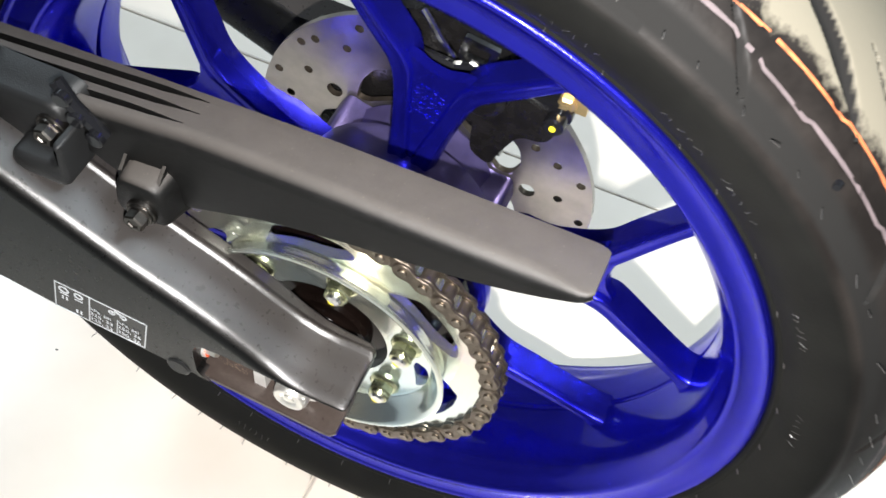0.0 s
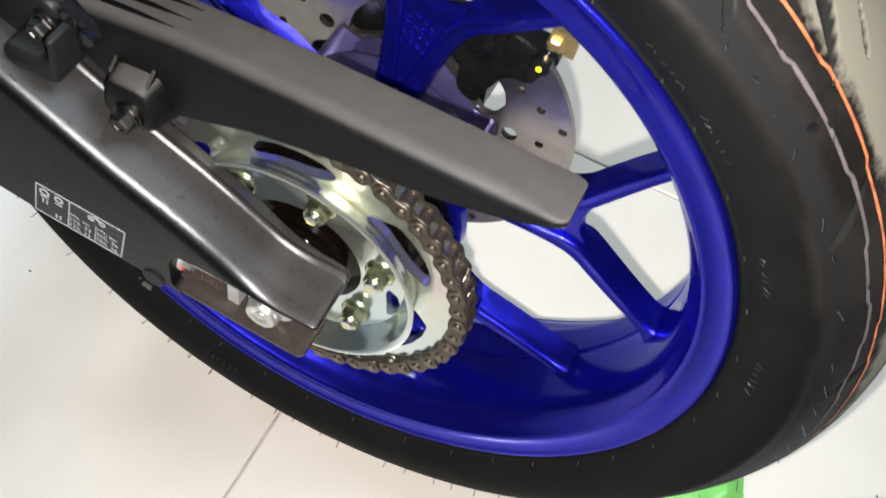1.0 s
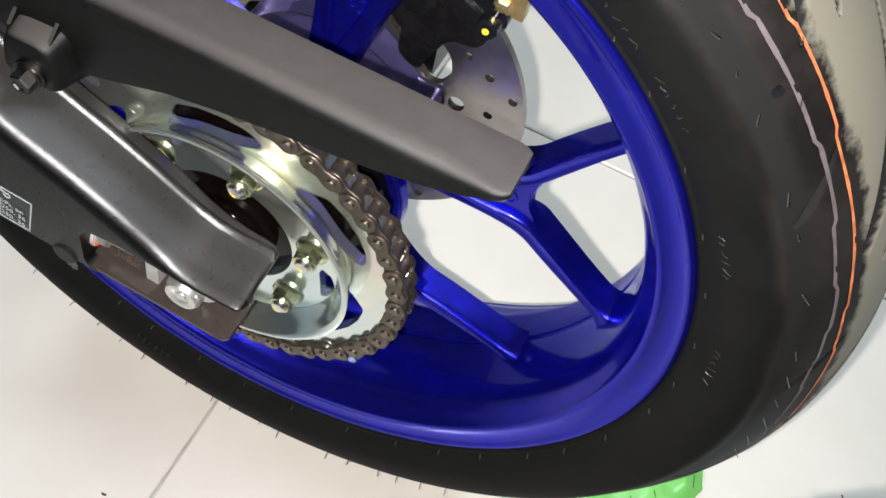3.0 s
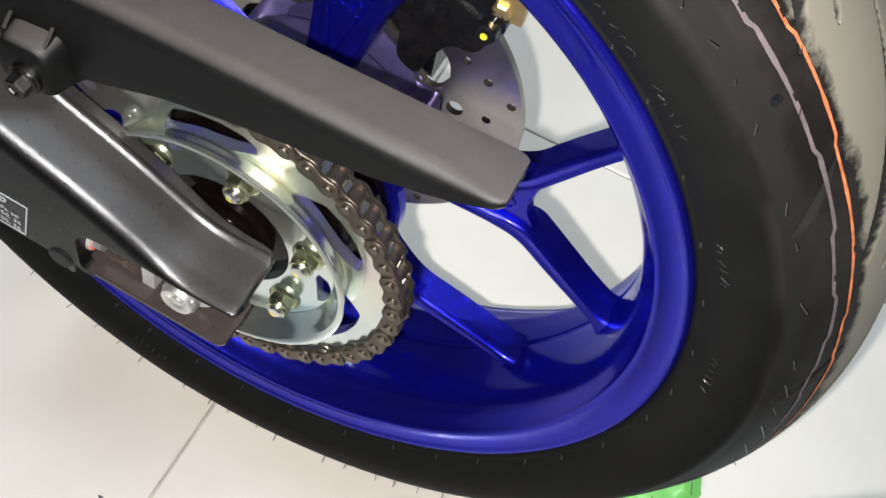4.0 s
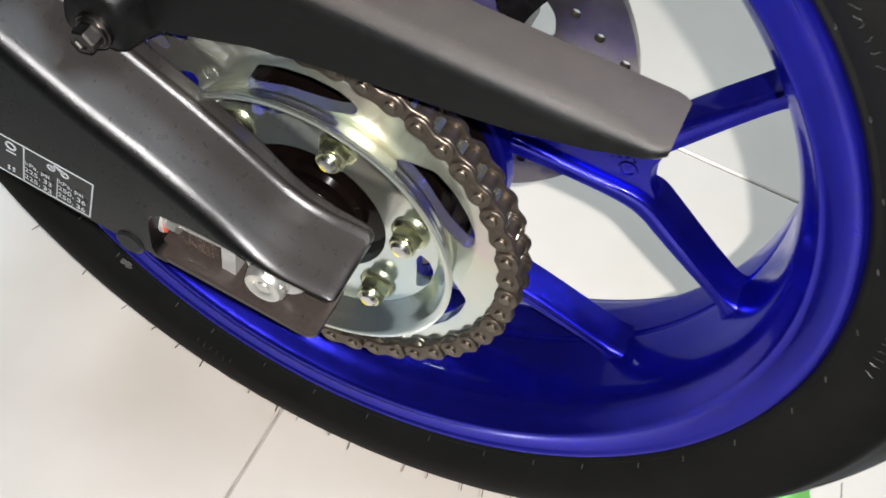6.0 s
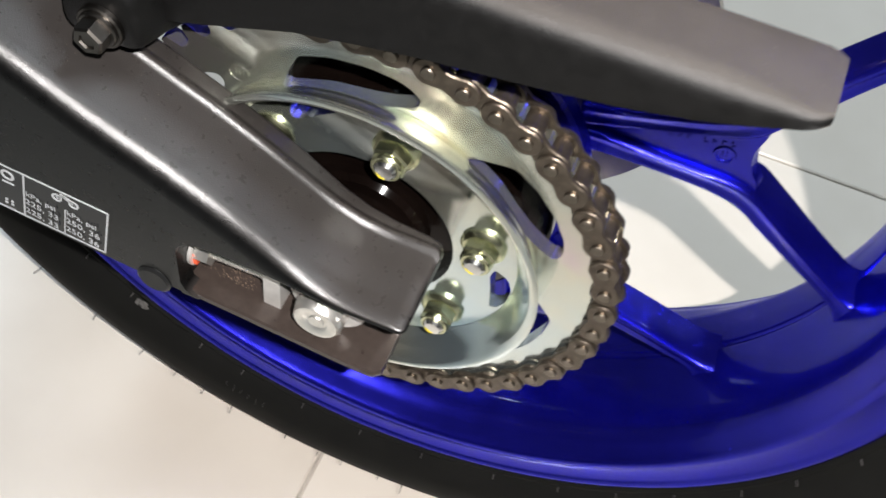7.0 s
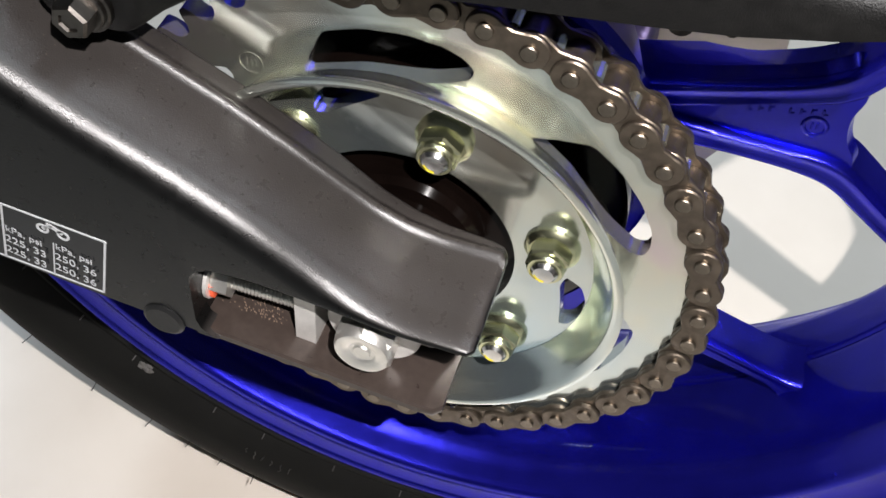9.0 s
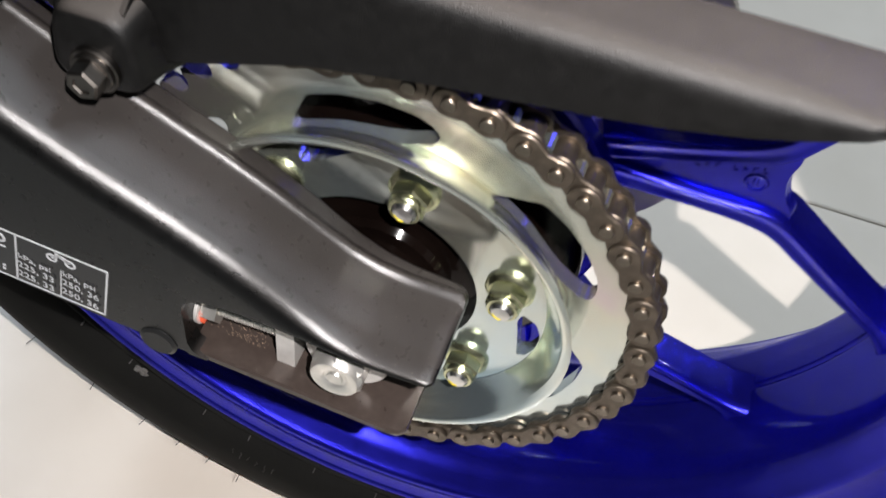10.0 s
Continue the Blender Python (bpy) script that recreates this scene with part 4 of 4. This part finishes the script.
def sticker(arm):
    """Tyre pressure label: frame, rules, pictograms and figures printed in white."""
    y = -0.14215
    tr, br = Vector((-0.0757, 0, 0.0215)), Vector((-0.0812, 0, -0.0055))
    down = (br - tr).normalized()
    along = Vector((-1.0, 0, 0.105)).normalized()
    wide = 0.0540
    h = (br - tr).length
    o = tr + along * wide  # top left corner

    def spot(u, v):
        p = o - along * u + down * v
        return p.x, p.z

    def bar(u0, v0, u1, v1, w=0.00035):
        a, b = Vector(spot(u0, v0)), Vector(spot(u1, v1))
        n = Vector((-(b - a).y, (b - a).x)).normalized() * w
        return plate([tuple(a - n), tuple(b - n), tuple(b + n), tuple(a + n)], [], y - 0.0001, y + 0.0002)

    base = plate([spot(-0.0008, -0.0008), spot(wide + 0.0008, -0.0008), spot(wide + 0.0008, h + 0.0008), spot(-0.0008, h + 0.0008)], [], y + 0.0001, -0.1419)
    lab = mesh("pressure_label", *base, GLOSSBLACK, arm, "black tyre pressure label with white print")
    bars = [bar(0, 0, wide, 0), bar(0, h, wide, h), bar(0, 0, 0, h), bar(wide, 0, wide, h), bar(0.0205, 0, 0.0205, h), bar(0.0372, 0.0105, 0.0372, h, 0.0002)]
    for cu, cv, r in ((0.0052, 0.0055, 0.0032), (0.0140, 0.0052, 0.0028), (0.0338, 0.0048, 0.0021), (0.0405, 0.0048, 0.0021)):
        c = circle(*spot(cu, cv), r, 18)
        i = circle(*spot(cu, cv), r * 0.62, 18)
        bars.append(plate(c, [list(reversed(i))], y - 0.0001, y + 0.0002))
    bars += [bar(0.0338, 0.0048, 0.0362, 0.0022, 0.0006), bar(0.0362, 0.0022, 0.0405, 0.0040, 0.0008), bar(0.0350, 0.0015, 0.0372, 0.0022, 0.0004)]
    for u in (0.0045, 0.0070, 0.0130, 0.0155):
        for v in (0.0130, 0.0150):
            bars.append(plate(circle(*spot(u, v + (0.009 if u > 0.01 else 0)), 0.0007, 8), [], y - 0.0001, y + 0.0002))
    bars += [bar(0.0028, 0.0100, 0.0080, 0.0100, 0.0004), bar(0.0118, 0.0100, 0.0165, 0.0100, 0.0004)]
    mesh("label_print", *joined(*bars), WHITE, arm, "white printed frame and pictograms")
    turn = Matrix(((-along.x, 0, 0, 0), (0, 1, 0, 0), (-along.z, 0, 1, 0), (0, 0, 0, 1)))

    def write(body, size, u, v):
        x, z = spot(u, v)
        ex, ez = -along, -down
        m = AT @ Matrix(((ex.x, ez.x, 0, x), (0, 0, -1, y - 0.0001), (ex.z, ez.z, 0, z), (0, 0, 0, 1)))
        text(body, size, m, WHITE, arm, "label_text")

    write("kPa, psi", 0.0042, 0.0212, 0.0130)
    write("kPa, psi", 0.0042, 0.0378, 0.0130)
    write("225, 33", 0.0048, 0.0209, 0.0184)
    write("250, 36", 0.0048, 0.0376, 0.0184)
    write("225, 33", 0.0048, 0.0209, 0.0240)
    write("250, 36", 0.0048, 0.0376, 0.0240)


def chain_guard():
    low = [(-0.30, 0.098), (-0.20, 0.106), (-0.125, 0.1105), (-0.108, 0.1080), (-0.096, 0.0980), (-0.086, 0.0900), (-0.070, 0.088), (-0.050, 0.0945), (-0.017, 0.1060), (0.020, 0.1130), (0.055, 0.1178), (0.090, 0.1238), (0.112, 0.1310), (0.124, 0.1358), (0.132, 0.1388)]
    crest = [(-0.30, 0.128), (-0.177, 0.1345), (-0.114, 0.1375), (-0.0455, 0.1408), (0.0, 0.1418), (0.132, 0.1418)]
    rows = []
    grooves = ((-0.0836, -0.061), (-0.0915, -0.063), (-0.0992, -0.066))
    for x in [-0.30, -0.24, -0.20, -0.17, -0.15, -0.135, -0.12, -0.11, -0.10, -0.09, -0.082, -0.074, -0.070, -0.067, -0.064, -0.060, -0.05, -0.035, -0.02, 0.0, 0.02, 0.04, 0.06, 0.08, 0.10, 0.112, 0.120, 0.126, 0.1295, 0.1312, 0.1320]:
        t, b = table(x, crest), table(x, low)
        slope = 0.10 * (-0.063 - x) if x < -0.063 else 0.0
        end = max(0.0, x - 0.1265)
        yi, yo = -0.0785 - end * 0.5 * (end * 180), -0.1085 + end * 0.5 * (end * 180)
        top = [(yi, t - 0.012), (yi, t - 0.0015), (yi - 0.0006, t - 0.0004)]
        for g, tip in grooves:
            d = 0.0052 * min(1.0, max(0.0, (tip - x) / 0.006))
            w = 0.0016 * min(1.0, max(0.05, (tip - x) / 0.022))
            gy = g - slope * 0.35
            top += [(gy + w + 0.0002, t), (gy + w, t - d), (gy - w, t - d), (gy - w - 0.0002, t)]
        yo2 = yo - slope * 0.55
        r = min(0.0085, (t - b) * 0.6 + 0.0008)
        top += [(yo2 + r * (1 - math.sin(c)), t - r * (1 - math.cos(c))) for c in [radians(18 * k) for k in range(6)]]
        top += [(yo2 - 0.0004, b + 0.0004), (yo2 + 0.0018, b), (yo2 + 0.0024, min(t - r * 0.5, b + 0.003)), (yo2 + r + 0.0005, t - 0.0068), (yi - 0.0024, t - 0.0068), (yi - 0.0024, t - 0.012)]
        rows.append([(x, y, z) for y, z in top])
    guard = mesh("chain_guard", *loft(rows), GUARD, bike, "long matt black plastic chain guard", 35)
    # rear boss with ribs and its bolt
    def boss(name, x0, x1, z0, z1, yo, mat, bx, by, bz, ribs):
        rows = []
        for y, e in ((-0.098, -0.004), (-0.108, -0.0015), (yo + 0.006, -0.0003), (yo + 0.003, 0.0002), (yo + 0.001, 0.0010), (yo, 0.0026)):
            rows.append([(x, y, z) for x, z in rounded([(x0 + e, z0 + e), (x1 - e, z0 + e), (x1 - e - 0.004, z1 - e), (x0 + e + 0.003, z1 - e)], 0.0085, 6)])
        b = mesh(name, *loft(rows), mat, guard, "rounded black plastic mounting boss", 50)
        for x in (x0 + 0.003, x1 - 0.008) if ribs else ():
            wedge = [[(x + e, -0.100, z1 + 0.012), (x + e, yo + 0.005, z1 - 0.001), (x + e, yo + 0.004, z1 - 0.006), (x + e, -0.100, z1 - 0.006)] for e in (0.0, 0.0018)]
            mesh("rib", *loft(wedge), mat, guard)
        m = Matrix.Translation((bx, by, bz))
        bolt = joined(disc_stack([(0.010, 0.0080), (-0.0008, 0.0080), (-0.0013, 0.0075)], 28), disc_stack([(0.0, 0.0068), (-0.0022, 0.0068), (-0.0026, 0.0063)], 28), disc_stack([(-0.002, 0.0056), (-0.0072, 0.0056), (-0.0080, 0.0048), (-0.0080, 0.0030), (-0.0072, 0.0026)], 6, 0.3))
        mesh("bolt", *moved(bolt, m), BOLT, guard, "dark zinc hexagon bolt", 25)

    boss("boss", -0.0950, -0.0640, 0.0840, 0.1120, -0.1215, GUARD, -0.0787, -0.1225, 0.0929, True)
    boss("boss", -0.1640, -0.1140, 0.1020, 0.1380, -0.1165, PLASTIC, -0.1240, -0.1170, 0.1240, False)
    lobe = [[(x, y, z) for x, z in rounded([(-0.1420 + e, 0.0990 + e), (-0.1110 - e, 0.0990 + e), (-0.1110 - e, 0.1290 - e), (-0.1155 + e, 0.1290 - e), (-0.1170 + e, 0.1130 - e), (-0.1420 + e, 0.1130 - e)], 0.006, 6)] for y, e in ((-0.100, 0.0), (-0.1270, 0.0), (-0.1292, 0.0010), (-0.1300, 0.0028))]
    mesh("lobe", *loft(lobe), PLASTIC, guard, "rounded black plastic lobe beside the bolt", 50)
    clips = [moved(disc_stack([(-0.1150, 0.0045), (-0.1180, 0.0045), (-0.1186, 0.0036)], 14), Matrix.Translation(p)) for p in ((-0.1135, 0, 0.1480), (-0.1085, 0, 0.1370), (-0.1005, 0, 0.1280))]
    mesh("clip", *joined(*clips, tube([(-0.1185, -0.112, 0.153), (-0.1105, -0.114, 0.142), (-0.0985, -0.112, 0.126)], 0.0036, 8)), GLOSSBLACK, guard, "small black plastic clips")


BOLT = material("dark_zinc_bolt", (0.12, 0.11, 0.10), 0.3, 1.0, 0.2, 150, 0.05, 700)


# ---------------------------------------------------------------- loose things
def green_bag():
    ob = tagged(empty("plastic_bag", Matrix.Translation((0.275, 0.03, 0))), "crumpled green plastic bag with black marker writing on the floor", "plastic bag")
    nx, ny = 46, 40
    verts, faces = [], []
    for j in range(ny + 1):
        for i in range(nx + 1):
            u, v = i / nx, j / ny
            x = 0.214 + 0.114 * u + 0.006 * noise.noise((v * 6, 3.1, 0)) + 0.004 * noise.noise((v * 17, 1.1, 0))
            y = -0.045 + 0.120 * v + 0.045 * (u - 0.5) + 0.010 * noise.noise((u * 5, 8.2, 1))
            edge = min(u, 1 - u, v, 1 - v)
            z = 0.0015 + min(1, edge * 7) * (0.010 + 0.0035 * noise.noise((u * 3, v * 3, 2)) + 0.0035 * abs(noise.noise((u * 5 + v * 3, v * 2, 5))) + 0.0006 * noise.noise((u * 14, v * 12, 7)))
            verts.append((x, y, max(0.001, z)))
    for j in range(ny):
        for i in range(nx):
            p = j * (nx + 1) + i
            faces.append((p, p + 1, p + nx + 2, p + nx + 1))
    n = len(verts)
    verts += [(x, y, 0.0004) for x, y, z in verts]
    faces += [tuple(k + n for k in reversed(f)) for f in list(faces)]
    mesh("film", verts, faces, BAG, ob, "", 60, Matrix())
    m = Matrix.Translation((0.300, -0.002, 0.0200)) @ pose(0, 0, 0, 0, 0, 106)
    text("BKG", 0.0140, m, INK, ob, "marker_writing", "black marker letters", 0.00035)
    strokes = [tube([(0.330, 0.006, 0.016), (0.324, 0.020, 0.018)], 0.0010, 5), tube([(0.326, 0.010, 0.018), (0.333, 0.020, 0.016)], 0.0010, 5)]
    patch = rounded([(0.236, -0.042), (0.2262, -0.0178), (0.2359, -0.0042), (0.257, -0.0048), (0.2830, -0.0052), (0.2880, -0.0160), (0.274, -0.042)], 0.006, 3)
    flat = loft([[(x, y, 0.0150) for x, y in patch], [(x, y, 0.0172) for x, y in patch]])
    mesh("clear_panel", *flat, PAPER, ob, "beige see-through panel of the bag", 40, Matrix())
    mesh("marker_strokes", *joined(*strokes), INK, ob, "", 30, Matrix())


def wire_clip():
    ob = tagged(empty("wire_tie", Matrix.Translation((0.25, -0.02, 0.02))), "black wire tie with a thin loop lying on the bag", "wire tie")
    loop = [(0.250 + 0.012 * math.cos(t) * 0.45 + 0.006 * math.sin(t), -0.016 + 0.016 * math.sin(t), 0.020 + 0.002 * math.cos(t)) for t in [2 * math.pi * k / 20 for k in range(21)]]
    mesh("loop", *tube(loop, 0.0006, 6), GLOSSBLACK, ob, "", 60, Matrix())
    mesh("wire", *tube([(0.246, -0.030, 0.020), (0.232, -0.042, 0.014), (0.214, -0.040, 0.010), (0.200, -0.034, 0.006), (0.196, -0.028, 0.003)], 0.0012, 8), GLOSSBLACK, ob, "", 60, Matrix())


def other_tyre():
    """The neighbouring motorcycle's front tyre, of which only the tread is near."""
    ob = tagged(empty("second_tyre", Matrix.Translation((0.534, -0.258, 0.0))), "dusty black tyre of a neighbouring motorcycle with slanting tread grooves", "tyre")
    prof = [(-0.050, 0.215), (-0.060, 0.235), (-0.058, 0.262)] + [(-0.056 + 0.004 * i, crown(-0.056 + 0.004 * i, 0.300, 0.066)) for i in range(29)] + [(0.058, 0.262), (0.060, 0.235), (0.050, 0.215)]
    at = SECOND
    verts, faces = lathe(prof, 360, closed=True)
    n = len(prof)
    for i in range(360):
        for j in range(3, n - 3):
            y = prof[j][0]
            u = ((i + (0 if y < 0 else 15) - abs(y) * 420) % 30) / 30
            if 0.4 < u < 0.49 and abs(y) > 0.006:
                k = i * n + j
                s = 1 - 0.0014 / prof[j][1]
                verts[k] = (verts[k][0] * s, verts[k][1], verts[k][2] * s)
    tread = mesh("tread", verts, faces, RUBBER2, ob, "", 40, at)
    tread.data.materials.append(PALEDUST)
    for f in tread.data.polygons:
        c = f.center
        u = ((math.degrees(math.atan2(c.z, c.x)) + (0 if c.y < 0 else 15) - abs(c.y) * 420) % 30) / 30
        if 0.36 < u < 0.53 and abs(c.y) < 0.052 and noise.noise((c.x * 60, c.y * 60, c.z * 60)) > -0.25:
            f.material_index = 1
    random.seed(11)
    pieces = []
    for i in range(130):
        a, y = radians(random.uniform(120, 260)), random.uniform(-0.056, 0.056)
        out = Vector((math.cos(a), y * 9, math.sin(a))).normalized()
        p = Vector((math.cos(a) * crown(y, 0.3, 0.066), y, math.sin(a) * crown(y, 0.3, 0.066)))
        pieces.append(tube([p, p + out * random.uniform(0.003, 0.006)], 0.00032, 5))
    tagged(mesh("moulding_hair", *joined(*pieces), HAIR, ob, "", 30, at), kind="stuff")


SECOND = pose(0.534, -0.258, 0.2985, 0, 0, -18.7)

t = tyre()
tyre_marks(t)
wheel()
brake()
sprocket()
chain()
swingarm()
chain_guard()
random.seed(21)
for x, y, r in ((-0.276, -0.046, 0.0009), (-0.0605, -0.1565, 0.0011)):
    blob = [(x + r * (1 + 0.5 * random.random()) * math.cos(t) * 1.5, y + r * (0.7 + 0.5 * random.random()) * math.sin(t)) for t in [2 * math.pi * k / 9 for k in range(9)]]
    rows = [[(px, py, 0.0001) for px, py in blob], [(x + (px - x) * 0.6, y + (py - y) * 0.6, 0.0006) for px, py in blob]]
    tagged(mesh("dirt_speck", *loft(rows), HAIR, at=Matrix()), "tiny dark speck of dirt on the tiled floor", "dirt", "specks on the floor")
green_bag()
wire_clip()
other_tyre()
floor_tiles()
